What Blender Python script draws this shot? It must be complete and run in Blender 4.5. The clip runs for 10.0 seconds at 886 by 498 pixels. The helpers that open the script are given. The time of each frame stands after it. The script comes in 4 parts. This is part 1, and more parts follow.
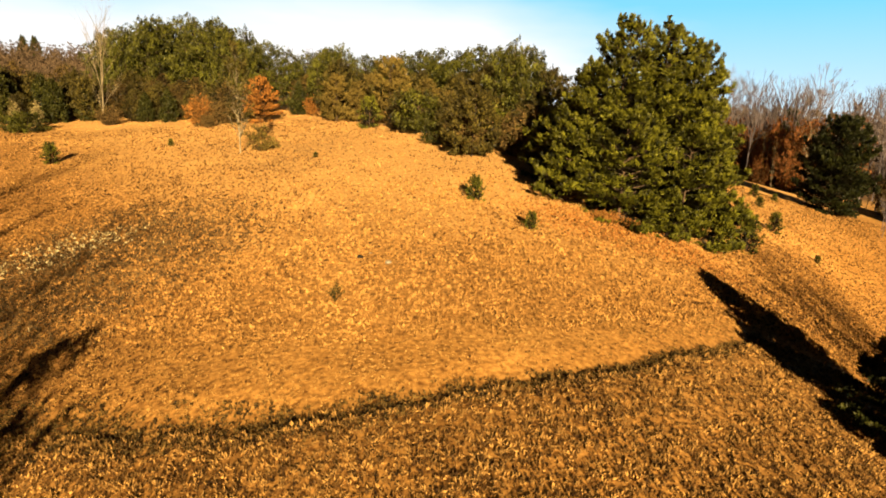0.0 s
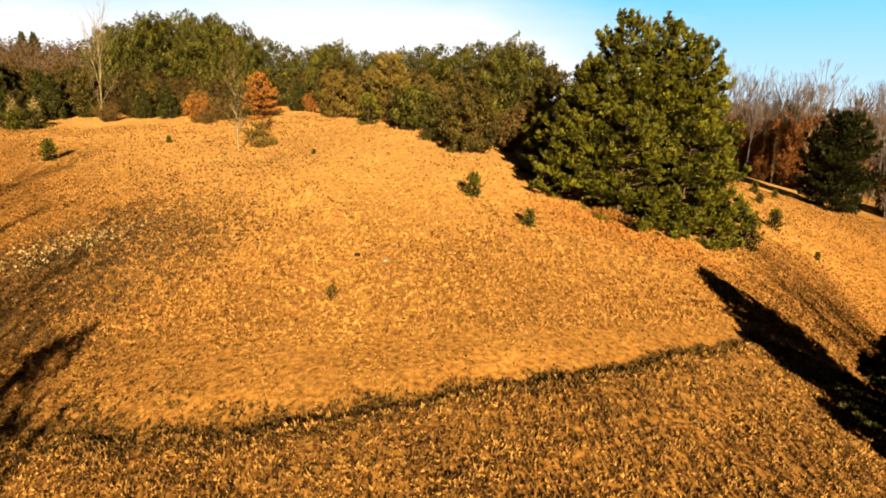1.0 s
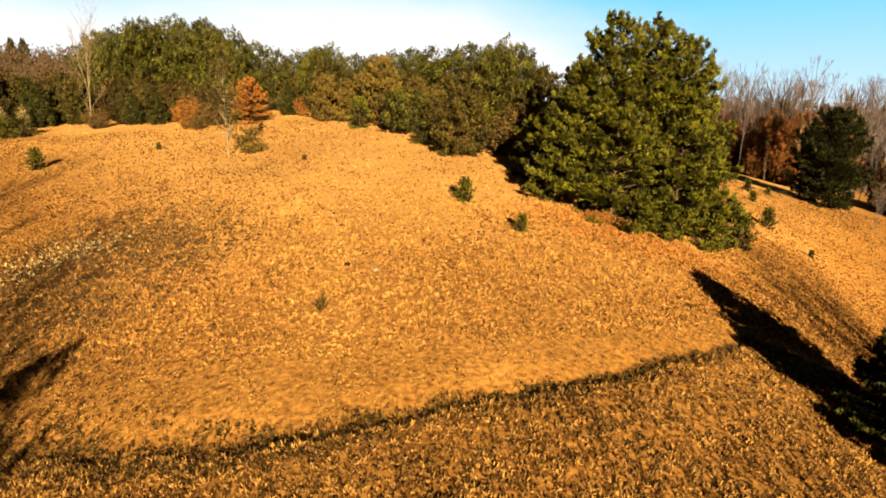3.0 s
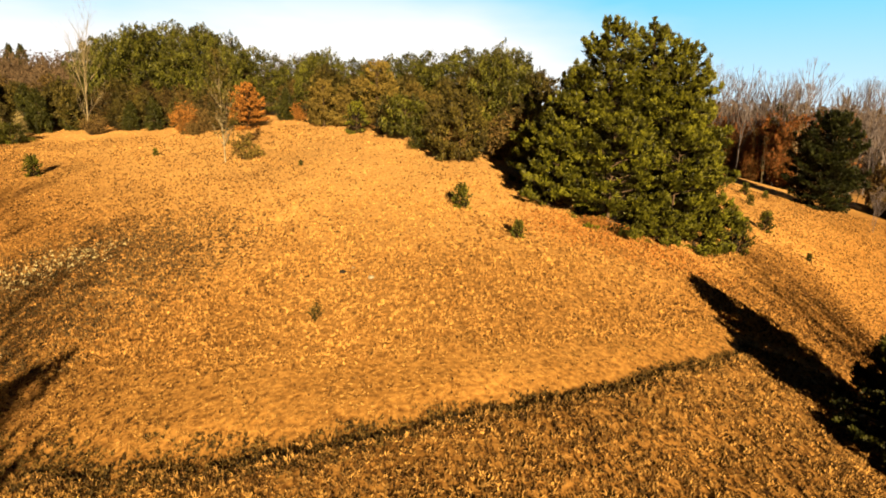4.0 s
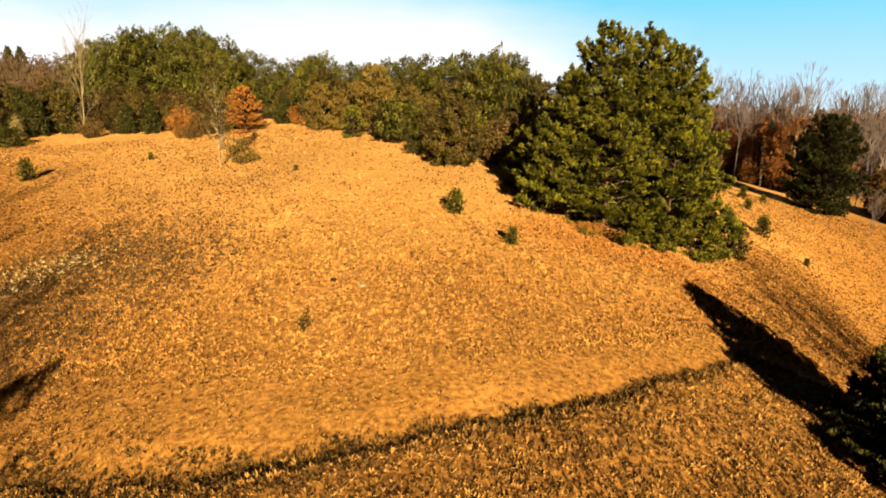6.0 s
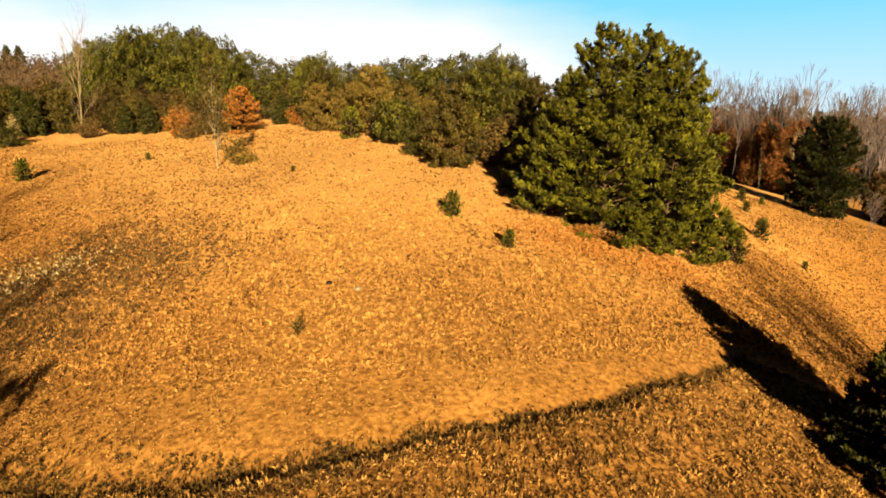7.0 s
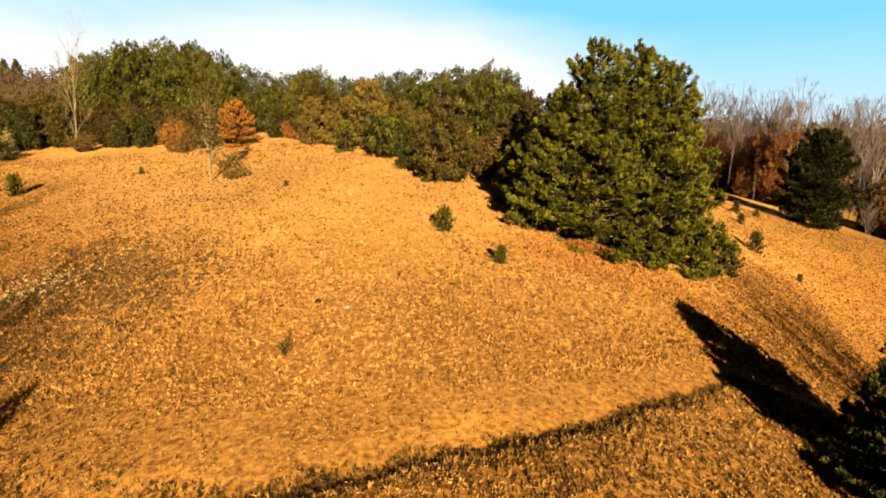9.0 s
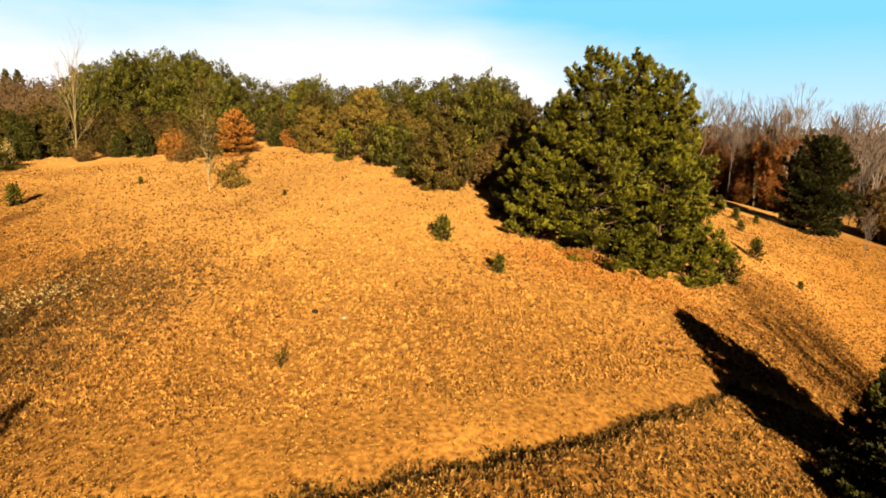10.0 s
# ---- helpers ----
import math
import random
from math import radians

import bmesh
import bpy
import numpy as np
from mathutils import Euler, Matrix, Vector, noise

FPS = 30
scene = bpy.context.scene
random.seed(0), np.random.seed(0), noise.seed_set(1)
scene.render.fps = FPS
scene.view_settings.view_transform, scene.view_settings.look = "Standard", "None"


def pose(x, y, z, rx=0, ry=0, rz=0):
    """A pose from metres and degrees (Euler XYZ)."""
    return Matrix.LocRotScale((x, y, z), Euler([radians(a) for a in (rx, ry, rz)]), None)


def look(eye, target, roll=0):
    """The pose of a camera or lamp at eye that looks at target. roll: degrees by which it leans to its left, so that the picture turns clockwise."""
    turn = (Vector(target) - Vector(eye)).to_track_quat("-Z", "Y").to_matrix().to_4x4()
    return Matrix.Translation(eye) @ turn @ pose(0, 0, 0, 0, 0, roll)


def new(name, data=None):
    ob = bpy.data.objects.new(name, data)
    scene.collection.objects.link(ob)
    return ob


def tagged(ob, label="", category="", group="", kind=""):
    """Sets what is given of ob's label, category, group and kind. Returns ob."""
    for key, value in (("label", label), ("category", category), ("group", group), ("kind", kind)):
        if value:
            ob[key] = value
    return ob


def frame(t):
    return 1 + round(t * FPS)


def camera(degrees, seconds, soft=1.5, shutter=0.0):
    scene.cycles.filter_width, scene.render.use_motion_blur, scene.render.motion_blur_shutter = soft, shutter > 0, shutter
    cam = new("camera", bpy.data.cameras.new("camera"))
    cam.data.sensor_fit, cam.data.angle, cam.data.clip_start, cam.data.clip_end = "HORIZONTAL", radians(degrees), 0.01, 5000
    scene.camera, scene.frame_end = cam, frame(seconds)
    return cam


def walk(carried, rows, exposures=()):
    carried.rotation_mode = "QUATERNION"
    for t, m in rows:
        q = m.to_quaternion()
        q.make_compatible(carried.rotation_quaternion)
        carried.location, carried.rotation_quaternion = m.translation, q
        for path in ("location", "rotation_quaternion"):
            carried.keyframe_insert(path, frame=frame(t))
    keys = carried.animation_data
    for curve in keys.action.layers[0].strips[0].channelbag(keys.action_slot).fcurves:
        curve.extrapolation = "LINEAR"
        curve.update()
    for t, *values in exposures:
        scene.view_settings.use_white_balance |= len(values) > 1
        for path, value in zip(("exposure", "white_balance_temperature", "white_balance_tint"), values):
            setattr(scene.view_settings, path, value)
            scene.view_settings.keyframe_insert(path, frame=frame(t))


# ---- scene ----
EXPO, SKY, SUN = 2.38, 0.00186, 5.0
CLOUD = (112.0, 112.0, 112.0, 1.0)
HAZE = (26.0, 78.0, 113.0, 1.0)
cam = camera(76.19, 10.0, soft=1.75)
PATH = [
    (0.0, pose(0.000, 0.000, 7.500, 75.00, -2.50, 0.00)),
    (0.5, pose(0.039, 0.068, 7.543, 74.75, -2.42, 0.05)),
    (1.0, pose(0.097, 0.117, 7.539, 74.60, -2.44, 0.02)),
    (1.5, pose(0.129, 0.187, 7.518, 73.62, -2.88, 0.00)),
    (2.0, pose(0.152, 0.270, 7.548, 73.26, -2.50, -0.02)),
    (2.5, pose(0.201, 0.330, 7.617, 73.92, -1.95, -0.31)),
    (3.0, pose(0.232, 0.400, 7.711, 74.67, -1.67, -0.67)),
    (4.5, pose(0.392, 0.565, 7.836, 75.15, -1.34, -0.86)),
    (5.0, pose(0.458, 0.620, 7.883, 75.36, -1.21, -0.90)),
    (5.5, pose(0.513, 0.679, 7.906, 75.26, -1.35, -0.91)),
    (7.0, pose(0.643, 0.870, 7.974, 75.33, -1.66, -0.98)),
    (7.5, pose(0.679, 0.928, 7.997, 75.56, -1.74, -1.14)),
    (8.0, pose(0.732, 0.986, 8.037, 75.57, -1.64, -1.23)),
    (8.5, pose(0.806, 1.023, 8.069, 75.91, -1.57, -1.22)),
    (9.0, pose(0.866, 1.065, 8.132, 76.46, -1.52, -1.28)),
    (9.5, pose(0.922, 1.115, 8.166, 77.06, -1.49, -1.29)),
    (10.0, pose(0.965, 1.161, 8.181, 77.22, -1.28, -1.28)),
]

walk(cam, PATH, [(0.0, EXPO), (10.0, EXPO)])

# ---------------------------------------------------------------- light
TO_SUN = Vector((0.158, -0.941, 0.301)).normalized()
world = bpy.data.worlds.new("sky")
scene.world = world
world.use_nodes = True
wn, wl = world.node_tree.nodes, world.node_tree.links
bg = wn["Background"]
sky = wn.new("ShaderNodeTexSky")
sky.sky_type, sky.sun_disc = "NISHITA", False
sky.sun_elevation, sky.sun_rotation = radians(17.5), radians(170.5)
sky.air_density, sky.dust_density, sky.ozone_density = 1.0, 0.6, 1.5
coord = wn.new("ShaderNodeTexCoord")
sep = wn.new("ShaderNodeSeparateXYZ")
wl.new(coord.outputs["Generated"], sep.inputs[0])
stretch = wn.new("ShaderNodeMapping")
stretch.inputs["Scale"].default_value = (1.0, 1.0, 4.5)
wl.new(coord.outputs["Generated"], stretch.inputs[0])
cloud = wn.new("ShaderNodeTexNoise")
cloud.inputs["Scale"].default_value, cloud.inputs["Detail"].default_value = 1.6, 5.0
wl.new(stretch.outputs[0], cloud.inputs["Vector"])
# thin white cloud lies low in the sky and thins out upwards and to the east
low = wn.new("ShaderNodeMapRange")
low.inputs["From Min"].default_value, low.inputs["From Max"].default_value = 0.17, 0.05
wl.new(sep.outputs["Z"], low.inputs["Value"])
east = wn.new("ShaderNodeMapRange")
east.inputs["From Min"].default_value, east.inputs["From Max"].default_value = 0.48, 0.06
east.inputs["To Min"].default_value, east.inputs["To Max"].default_value = -0.75, 0.12
wl.new(sep.outputs["X"], east.inputs["Value"])
add1 = wn.new("ShaderNodeMath")
add1.operation = "ADD"
wl.new(low.outputs[0], add1.inputs[0]), wl.new(east.outputs[0], add1.inputs[1])
wisp = wn.new("ShaderNodeMapRange")
wisp.inputs["From Min"].default_value, wisp.inputs["From Max"].default_value = 0.3, 0.7
wisp.inputs["To Min"].default_value, wisp.inputs["To Max"].default_value = -0.35, 0.35
wl.new(cloud.outputs["Fac"], wisp.inputs["Value"])
add2 = wn.new("ShaderNodeMath")
add2.operation, add2.use_clamp = "ADD", True
wl.new(add1.outputs[0], add2.inputs[0]), wl.new(wisp.outputs[0], add2.inputs[1])
# the air itself pales towards the horizon
pale = wn.new("ShaderNodeMapRange")
pale.inputs["From Min"].default_value, pale.inputs["From Max"].default_value = 0.15, 0.0
pale.inputs["To Min"].default_value, pale.inputs["To Max"].default_value = 0.0, 0.55
wl.new(sep.outputs["Z"], pale.inputs["Value"])
most = wn.new("ShaderNodeMath")
most.operation = "MAXIMUM"
wl.new(add2.outputs[0], most.inputs[0]), wl.new(pale.outputs[0], most.inputs[1])
mixsky = wn.new("ShaderNodeMix")
mixsky.data_type = "RGBA"
mixsky.inputs["B"].default_value = CLOUD
wl.new(most.outputs[0], mixsky.inputs["Factor"])
mixsky.inputs["A"].default_value = HAZE
# the bright haze belongs to the lower sky; above it the clear sky is deep blue
clear = wn.new("ShaderNodeMapRange")
clear.interpolation_type = "SMOOTHSTEP"
clear.inputs["From Min"].default_value, clear.inputs["From Max"].default_value = 0.18, 0.26
wl.new(sep.outputs["Z"], clear.inputs["Value"])
whole = wn.new("ShaderNodeMix")
whole.data_type = "RGBA"
# towards the sun, in the south, the sky is clear down to the horizon
south = wn.new("ShaderNodeMapRange")
south.interpolation_type = "SMOOTHSTEP"
south.inputs["From Min"].default_value, south.inputs["From Max"].default_value = 0.65, 0.2
wl.new(sep.outputs["Y"], south.inputs["Value"])
either = wn.new("ShaderNodeMath")
either.operation = "MAXIMUM"
wl.new(clear.outputs[0], either.inputs[0]), wl.new(south.outputs[0], either.inputs[1])
wl.new(either.outputs[0], whole.inputs["Factor"])
wl.new(mixsky.outputs["Result"], whole.inputs["A"])
wl.new(sky.outputs[0], whole.inputs["B"])
wl.new(whole.outputs["Result"], bg.inputs["Color"])
bg.inputs["Strength"].default_value = SKY

sun = new("sun", bpy.data.lights.new("sun", "SUN"))
sun.data.energy, sun.data.angle, sun.data.color = SUN, radians(0.6), (1.0, 0.75, 0.415)
sun.matrix_world = look(TO_SUN * 100, (0, 0, 0))


# ---------------------------------------------------------------- materials
def surface(name, dark, light, rough=0.8, grain=6.0, blotch=0.25, island=True, bump=0.0, contrast=0.35):
    """Two colours mixed piece by piece, varied by a fine and a coarse noise."""
    m = bpy.data.materials.new(name)
    m.use_nodes = True
    n, l = m.node_tree.nodes, m.node_tree.links
    b = n["Principled BSDF"]
    b.inputs["Roughness"].default_value = rough
    b.inputs["Specular IOR Level"].default_value = 0.1
    where = n.new("ShaderNodeNewGeometry")
    tex = n.new("ShaderNodeTexCoord")
    fine, wide = n.new("ShaderNodeTexNoise"), n.new("ShaderNodeTexNoise")
    fine.inputs["Scale"].default_value, fine.inputs["Detail"].default_value = grain, 4.0
    wide.inputs["Scale"].default_value, wide.inputs["Detail"].default_value = blotch, 3.0
    l.new(where.outputs["Position"], wide.inputs["Vector"])
    l.new(where.outputs["Position"], fine.inputs["Vector"])
    mix = n.new("ShaderNodeMix")
    mix.data_type = "RGBA"
    mix.inputs["A"].default_value, mix.inputs["B"].default_value = (*dark, 1), (*light, 1)
    if island:
        l.new(where.outputs["Random Per Island"], mix.inputs["Factor"])
    else:
        spread = n.new("ShaderNodeMapRange")
        spread.inputs["From Min"].default_value, spread.inputs["From Max"].default_value = 0.3, 0.7
        l.new(fine.outputs["Fac"], spread.inputs["Value"])
        l.new(spread.outputs[0], mix.inputs["Factor"])
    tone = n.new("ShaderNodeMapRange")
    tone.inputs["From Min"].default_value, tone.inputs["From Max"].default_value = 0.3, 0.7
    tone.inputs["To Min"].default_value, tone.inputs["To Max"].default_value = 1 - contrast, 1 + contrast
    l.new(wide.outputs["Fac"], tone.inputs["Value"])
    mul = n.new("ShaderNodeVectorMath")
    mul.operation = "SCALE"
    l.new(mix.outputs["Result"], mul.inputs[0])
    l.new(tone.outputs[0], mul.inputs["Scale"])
    l.new(mul.outputs[0], b.inputs["Base Color"])
    if bump:
        bp = n.new("ShaderNodeBump")
        bp.inputs["Strength"].default_value, bp.inputs["Distance"].default_value = 1.0, bump
        l.new(fine.outputs["Fac"], bp.inputs["Height"])
        l.new(bp.outputs[0], b.inputs["Normal"])
    return m


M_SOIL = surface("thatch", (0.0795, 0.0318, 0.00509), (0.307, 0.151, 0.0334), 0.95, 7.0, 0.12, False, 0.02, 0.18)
M_TALL = surface("tall_dry_grass", (0.017, 0.0066, 0.0009), (0.275, 0.147, 0.037), 0.8, 5.0, 4.0, True, 0, 0.35)
M_HILL = surface("hill_dry_grass", (0.115, 0.050, 0.0087), (0.350, 0.185, 0.0475), 0.8, 5.0, 3.0, True, 0, 0.35)
M_CROWN = surface("crown_dry_grass", (0.178, 0.081, 0.0167), (0.427, 0.235, 0.068), 0.8, 5.0, 0.8, True, 0, 0.2)
M_MOWN = surface("mown_dry_grass", (0.120, 0.059, 0.0112), (0.312, 0.173, 0.044), 0.8, 5.0, 0.4, True, 0, 0.2)
M_WEED = surface("grey_weeds", (0.01, 0.006, 0.002), (0.105, 0.062, 0.02), 0.8, 5.0, 0.5, True, 0, 0.3)
M_SEED = surface("pale_seed_heads", (0.25, 0.205, 0.09), (0.47, 0.4, 0.21), 0.8, 5.0, 0.5, True, 0, 0.15)
# high contrast: patches of colour imitate lit tips and shaded gaps in the pine
M_PINE = surface("pine_needles", (0.004, 0.0049, 0.0006), (0.080, 0.0775, 0.0056), 0.5, 5.0, 0.8, True, 0, 0.55)
M_NEARPINE = surface("near_pine_needles", (0.0055, 0.007, 0.0012), (0.032, 0.031, 0.0042), 0.5, 5.0, 0.7, True, 0, 0.35)
M_DARKPINE = surface("dark_pine_needles", (0.0018, 0.003, 0.0005), (0.015, 0.0165, 0.0025), 0.5, 5.0, 0.4, True, 0, 0.35)
# strong blotches darken the scrub's colour as if by shaded voids
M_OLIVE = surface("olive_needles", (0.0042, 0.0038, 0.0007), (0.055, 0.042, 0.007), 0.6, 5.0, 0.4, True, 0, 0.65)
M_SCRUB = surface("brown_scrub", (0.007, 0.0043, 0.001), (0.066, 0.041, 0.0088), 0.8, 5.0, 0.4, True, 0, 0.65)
M_TWIG = surface("tan_twigs", (0.018, 0.0117, 0.0032), (0.1, 0.061, 0.0165), 0.8, 5.0, 0.4, True, 0, 0.3)
M_BROWN = surface("brown_leaves", (0.05, 0.0185, 0.005), (0.17, 0.063, 0.0152), 0.7, 5.0, 0.3, True, 0, 0.35)
M_ORANGE = surface("orange_leaves", (0.066, 0.025, 0.0045), (0.235, 0.096, 0.0165), 0.7, 5.0, 0.4, True, 0, 0.2)
M_YELLOW = surface("yellow_olive_leaves", (0.030, 0.021, 0.0034), (0.105, 0.072, 0.0135), 0.7, 5.0, 0.4, True, 0, 0.3)
M_BARK = surface("brown_bark", (0.0223, 0.013, 0.00744), (0.0632, 0.0409, 0.0223), 0.9, 14.0, 1.0, False, 0.02)
M_PALEBARK = surface("pale_bark", (0.0744, 0.0558, 0.0298), (0.171, 0.138, 0.0818), 0.85, 10.0, 1.0, False, 0.01)
M_GREYBARK = surface("grey_bark", (0.04, 0.032, 0.033), (0.11, 0.091, 0.09), 0.9, 10.0, 0.2, False, 0.02)
M_RUTSHADE = surface("shaded_rut_grass", (0.004, 0.0027, 0.0007), (0.095, 0.055, 0.012), 0.8, 5.0, 4.0, True, 0, 0.3)
M_FAR = surface("far_twigs", (0.024, 0.0155, 0.0085), (0.062, 0.041, 0.0225), 0.9, 5.0, 0.05, True, 0, 0.25)
M_SHADESTALK = surface("shade_stalks", (0.01, 0.0044, 0.0009), (0.082, 0.037, 0.0075), 0.9, 5.0, 0.5, True, 0, 0.3)
M_BRACKEN = surface("bracken", (0.112, 0.0409, 0.00744), (0.231, 0.104, 0.0223), 0.8, 5.0, 0.6, True, 0, 0.2)
M_PLUME = surface("plumes", (0.0744, 0.0558, 0.0186), (0.186, 0.145, 0.0595), 0.8, 5.0, 0.6, True, 0, 0.2)
# blotched as strongly, to put the crest crowns' shade into their colour
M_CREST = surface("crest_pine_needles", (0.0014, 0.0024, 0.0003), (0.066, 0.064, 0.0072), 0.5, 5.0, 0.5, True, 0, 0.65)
M_LITTER = surface("needle_litter", (0.075, 0.023, 0.0035), (0.30, 0.115, 0.0215), 0.9, 5.0, 1.0, True, 0, 0.3)
M_DEADSHADE = surface("dead_shade_twigs", (0.0022, 0.0016, 0.0008), (0.011, 0.0072, 0.0034), 0.9, 5.0, 0.5, True, 0, 0.3)
M_STONE = surface("pale_stone", (0.13, 0.108, 0.067), (0.223, 0.193, 0.134), 0.9, 20.0, 3.0, False, 0.02)



def brightened_turf(m, dark, light, litter):
    """The thatch colour is brightened towards the knoll's top to carry the sunlight on upright blades; the border
    wanders. Brown litter covers the floor of the far woods.
    """
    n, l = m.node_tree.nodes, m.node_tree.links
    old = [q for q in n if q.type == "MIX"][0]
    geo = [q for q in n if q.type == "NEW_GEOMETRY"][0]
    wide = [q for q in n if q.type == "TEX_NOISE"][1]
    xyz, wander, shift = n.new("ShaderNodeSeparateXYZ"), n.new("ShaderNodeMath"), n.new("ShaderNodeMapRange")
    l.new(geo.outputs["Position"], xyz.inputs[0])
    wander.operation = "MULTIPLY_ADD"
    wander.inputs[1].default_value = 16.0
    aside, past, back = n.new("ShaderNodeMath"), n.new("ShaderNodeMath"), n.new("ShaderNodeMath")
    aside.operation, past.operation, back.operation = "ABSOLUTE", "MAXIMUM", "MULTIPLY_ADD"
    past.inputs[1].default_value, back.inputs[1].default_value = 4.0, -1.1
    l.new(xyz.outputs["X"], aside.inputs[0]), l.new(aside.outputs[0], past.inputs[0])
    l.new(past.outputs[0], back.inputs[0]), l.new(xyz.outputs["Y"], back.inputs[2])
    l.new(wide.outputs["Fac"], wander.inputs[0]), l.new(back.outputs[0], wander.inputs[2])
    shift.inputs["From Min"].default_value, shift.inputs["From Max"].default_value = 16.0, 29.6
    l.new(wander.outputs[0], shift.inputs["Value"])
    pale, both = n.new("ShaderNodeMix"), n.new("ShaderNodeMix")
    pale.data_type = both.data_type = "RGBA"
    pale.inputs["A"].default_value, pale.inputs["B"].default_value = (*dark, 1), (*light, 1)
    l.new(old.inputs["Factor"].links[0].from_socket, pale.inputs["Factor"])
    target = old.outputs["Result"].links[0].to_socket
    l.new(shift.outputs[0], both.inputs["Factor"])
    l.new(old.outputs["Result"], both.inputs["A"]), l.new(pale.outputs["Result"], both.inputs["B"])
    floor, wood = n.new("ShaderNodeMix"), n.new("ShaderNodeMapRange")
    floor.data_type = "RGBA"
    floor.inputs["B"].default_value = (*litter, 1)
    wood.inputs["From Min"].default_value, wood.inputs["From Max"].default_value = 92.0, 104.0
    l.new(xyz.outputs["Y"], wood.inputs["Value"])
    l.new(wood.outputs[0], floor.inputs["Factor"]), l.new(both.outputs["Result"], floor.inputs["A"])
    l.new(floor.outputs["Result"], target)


brightened_turf(M_SOIL, (0.245, 0.118, 0.028), (0.43, 0.250, 0.080), (0.095, 0.053, 0.023))

# ---------------------------------------------------------------- the lie of the land
COEF = (3.498, 1.965, -0.246, -0.158, -0.017, 0.389, 0.081, 0.722, -0.878, -4.916, 2.786, -0.603, -2.000, 1.104, -0.049)


def hill(x, y):
    """Height of the ground: a broad knoll that falls off to both sides."""
    x, y = np.asarray(x, float), np.asarray(y, float)
    u = x / np.sqrt(1 + (x / 45) ** 2) / 20
    w = y - 28
    v = w / np.sqrt(1 + (w / 45) ** 2) / 20
    r, k = 0 * u, 0
    for i in range(5):
        for j in range(5 - i):
            r = r + COEF[k] * u ** i * v ** j
            k += 1
    return -9 + np.logaddexp(0, (r + 9) * 0.8) / 0.8


def edge(x):
    """Near edge of the mown way across the slope."""
    d = np.abs(x + 2.5)
    wave = 0.05 * np.sin(1.3 * x) + 0.03 * np.sin(5.1 * x + 1.0) + 0.03 * np.sin(11.7 * x)
    bend = 0.35 * np.clip((x + 2.5) / 3, 0, 1) - 0.08 * np.clip((-x - 2.5) / 3, 0, 1) - 0.25 * np.clip((-x - 7) / 2, 0, 1.5)
    return 9.7 + wave + bend + 0.04 * np.minimum(d, 12.5) ** 2 + 0.25 * np.maximum(d - 12.5, 0)


def way_width(x):
    return np.clip(3.0 - 0.13 * (x + 2), 0.9, 4.0)


def ground_z(x, y):
    x, y = np.asarray(x, float), np.asarray(y, float)
    small = 0.04 * np.sin(1.3 * x + 0.7 * np.sin(0.9 * y)) * np.sin(1.1 * y + 0.5) + 0.02 * np.sin(3.1 * x + 1.7 * y)
    # the far land beyond the woods rises a little to the west
    far = np.clip((np.hypot(x, y) - 130) / 250, 0, 1) ** 1.5
    ditch = -0.13 * np.exp(-((y - edge(x) - 0.10) / 0.5) ** 2) * (np.abs(x) < 30)
    # a low swell between the dark pine and the wood
    swell = 1.0 * np.exp(-((x - 43) / 9) ** 2 - ((y - 84) / 11) ** 2)
    return hill(x, y) + small + ditch + swell + far * (5.0 - 9.0 * np.tanh(x / 60))


def mesh(name, verts, faces, mat, smooth=False):
    """A mesh from arrays; faces all have the same number of corners."""
    me = bpy.data.meshes.new(name)
    faces = np.asarray(faces, np.int32)
    n, k = faces.shape
    me.vertices.add(len(verts))
    me.vertices.foreach_set("co", np.asarray(verts, np.float32).ravel())
    me.loops.add(n * k)
    me.loops.foreach_set("vertex_index", faces.ravel())
    me.polygons.add(n)
    me.polygons.foreach_set("loop_start", np.arange(0, n * k, k, dtype=np.int32))
    me.polygons.foreach_set("loop_total", np.full(n, k, np.int32))
    if smooth:
        me.polygons.foreach_set("use_smooth", np.ones(n, bool))
    me.materials.append(mat)
    me.update(calc_edges=True)
    me.validate()
    return me


def sheet():
    s = np.linspace(-1, 1, 231)
    gx = 60 * s + 2400 * s ** 9
    gy = 14 + 45 * s + 2400 * s ** 7
    X, Y = np.meshgrid(gx, gy)
    V = np.stack([X, Y, ground_z(X, Y)], -1).reshape(-1, 3)
    n = len(s)
    i = (np.arange(n - 1)[:, None] * n + np.arange(n - 1)).ravel()
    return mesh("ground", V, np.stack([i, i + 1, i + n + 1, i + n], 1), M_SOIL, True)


tagged(new("ground", sheet()), "grassy knoll of dry golden thatch and soil", "ground", kind="structure")

rng = np.random.default_rng(7)


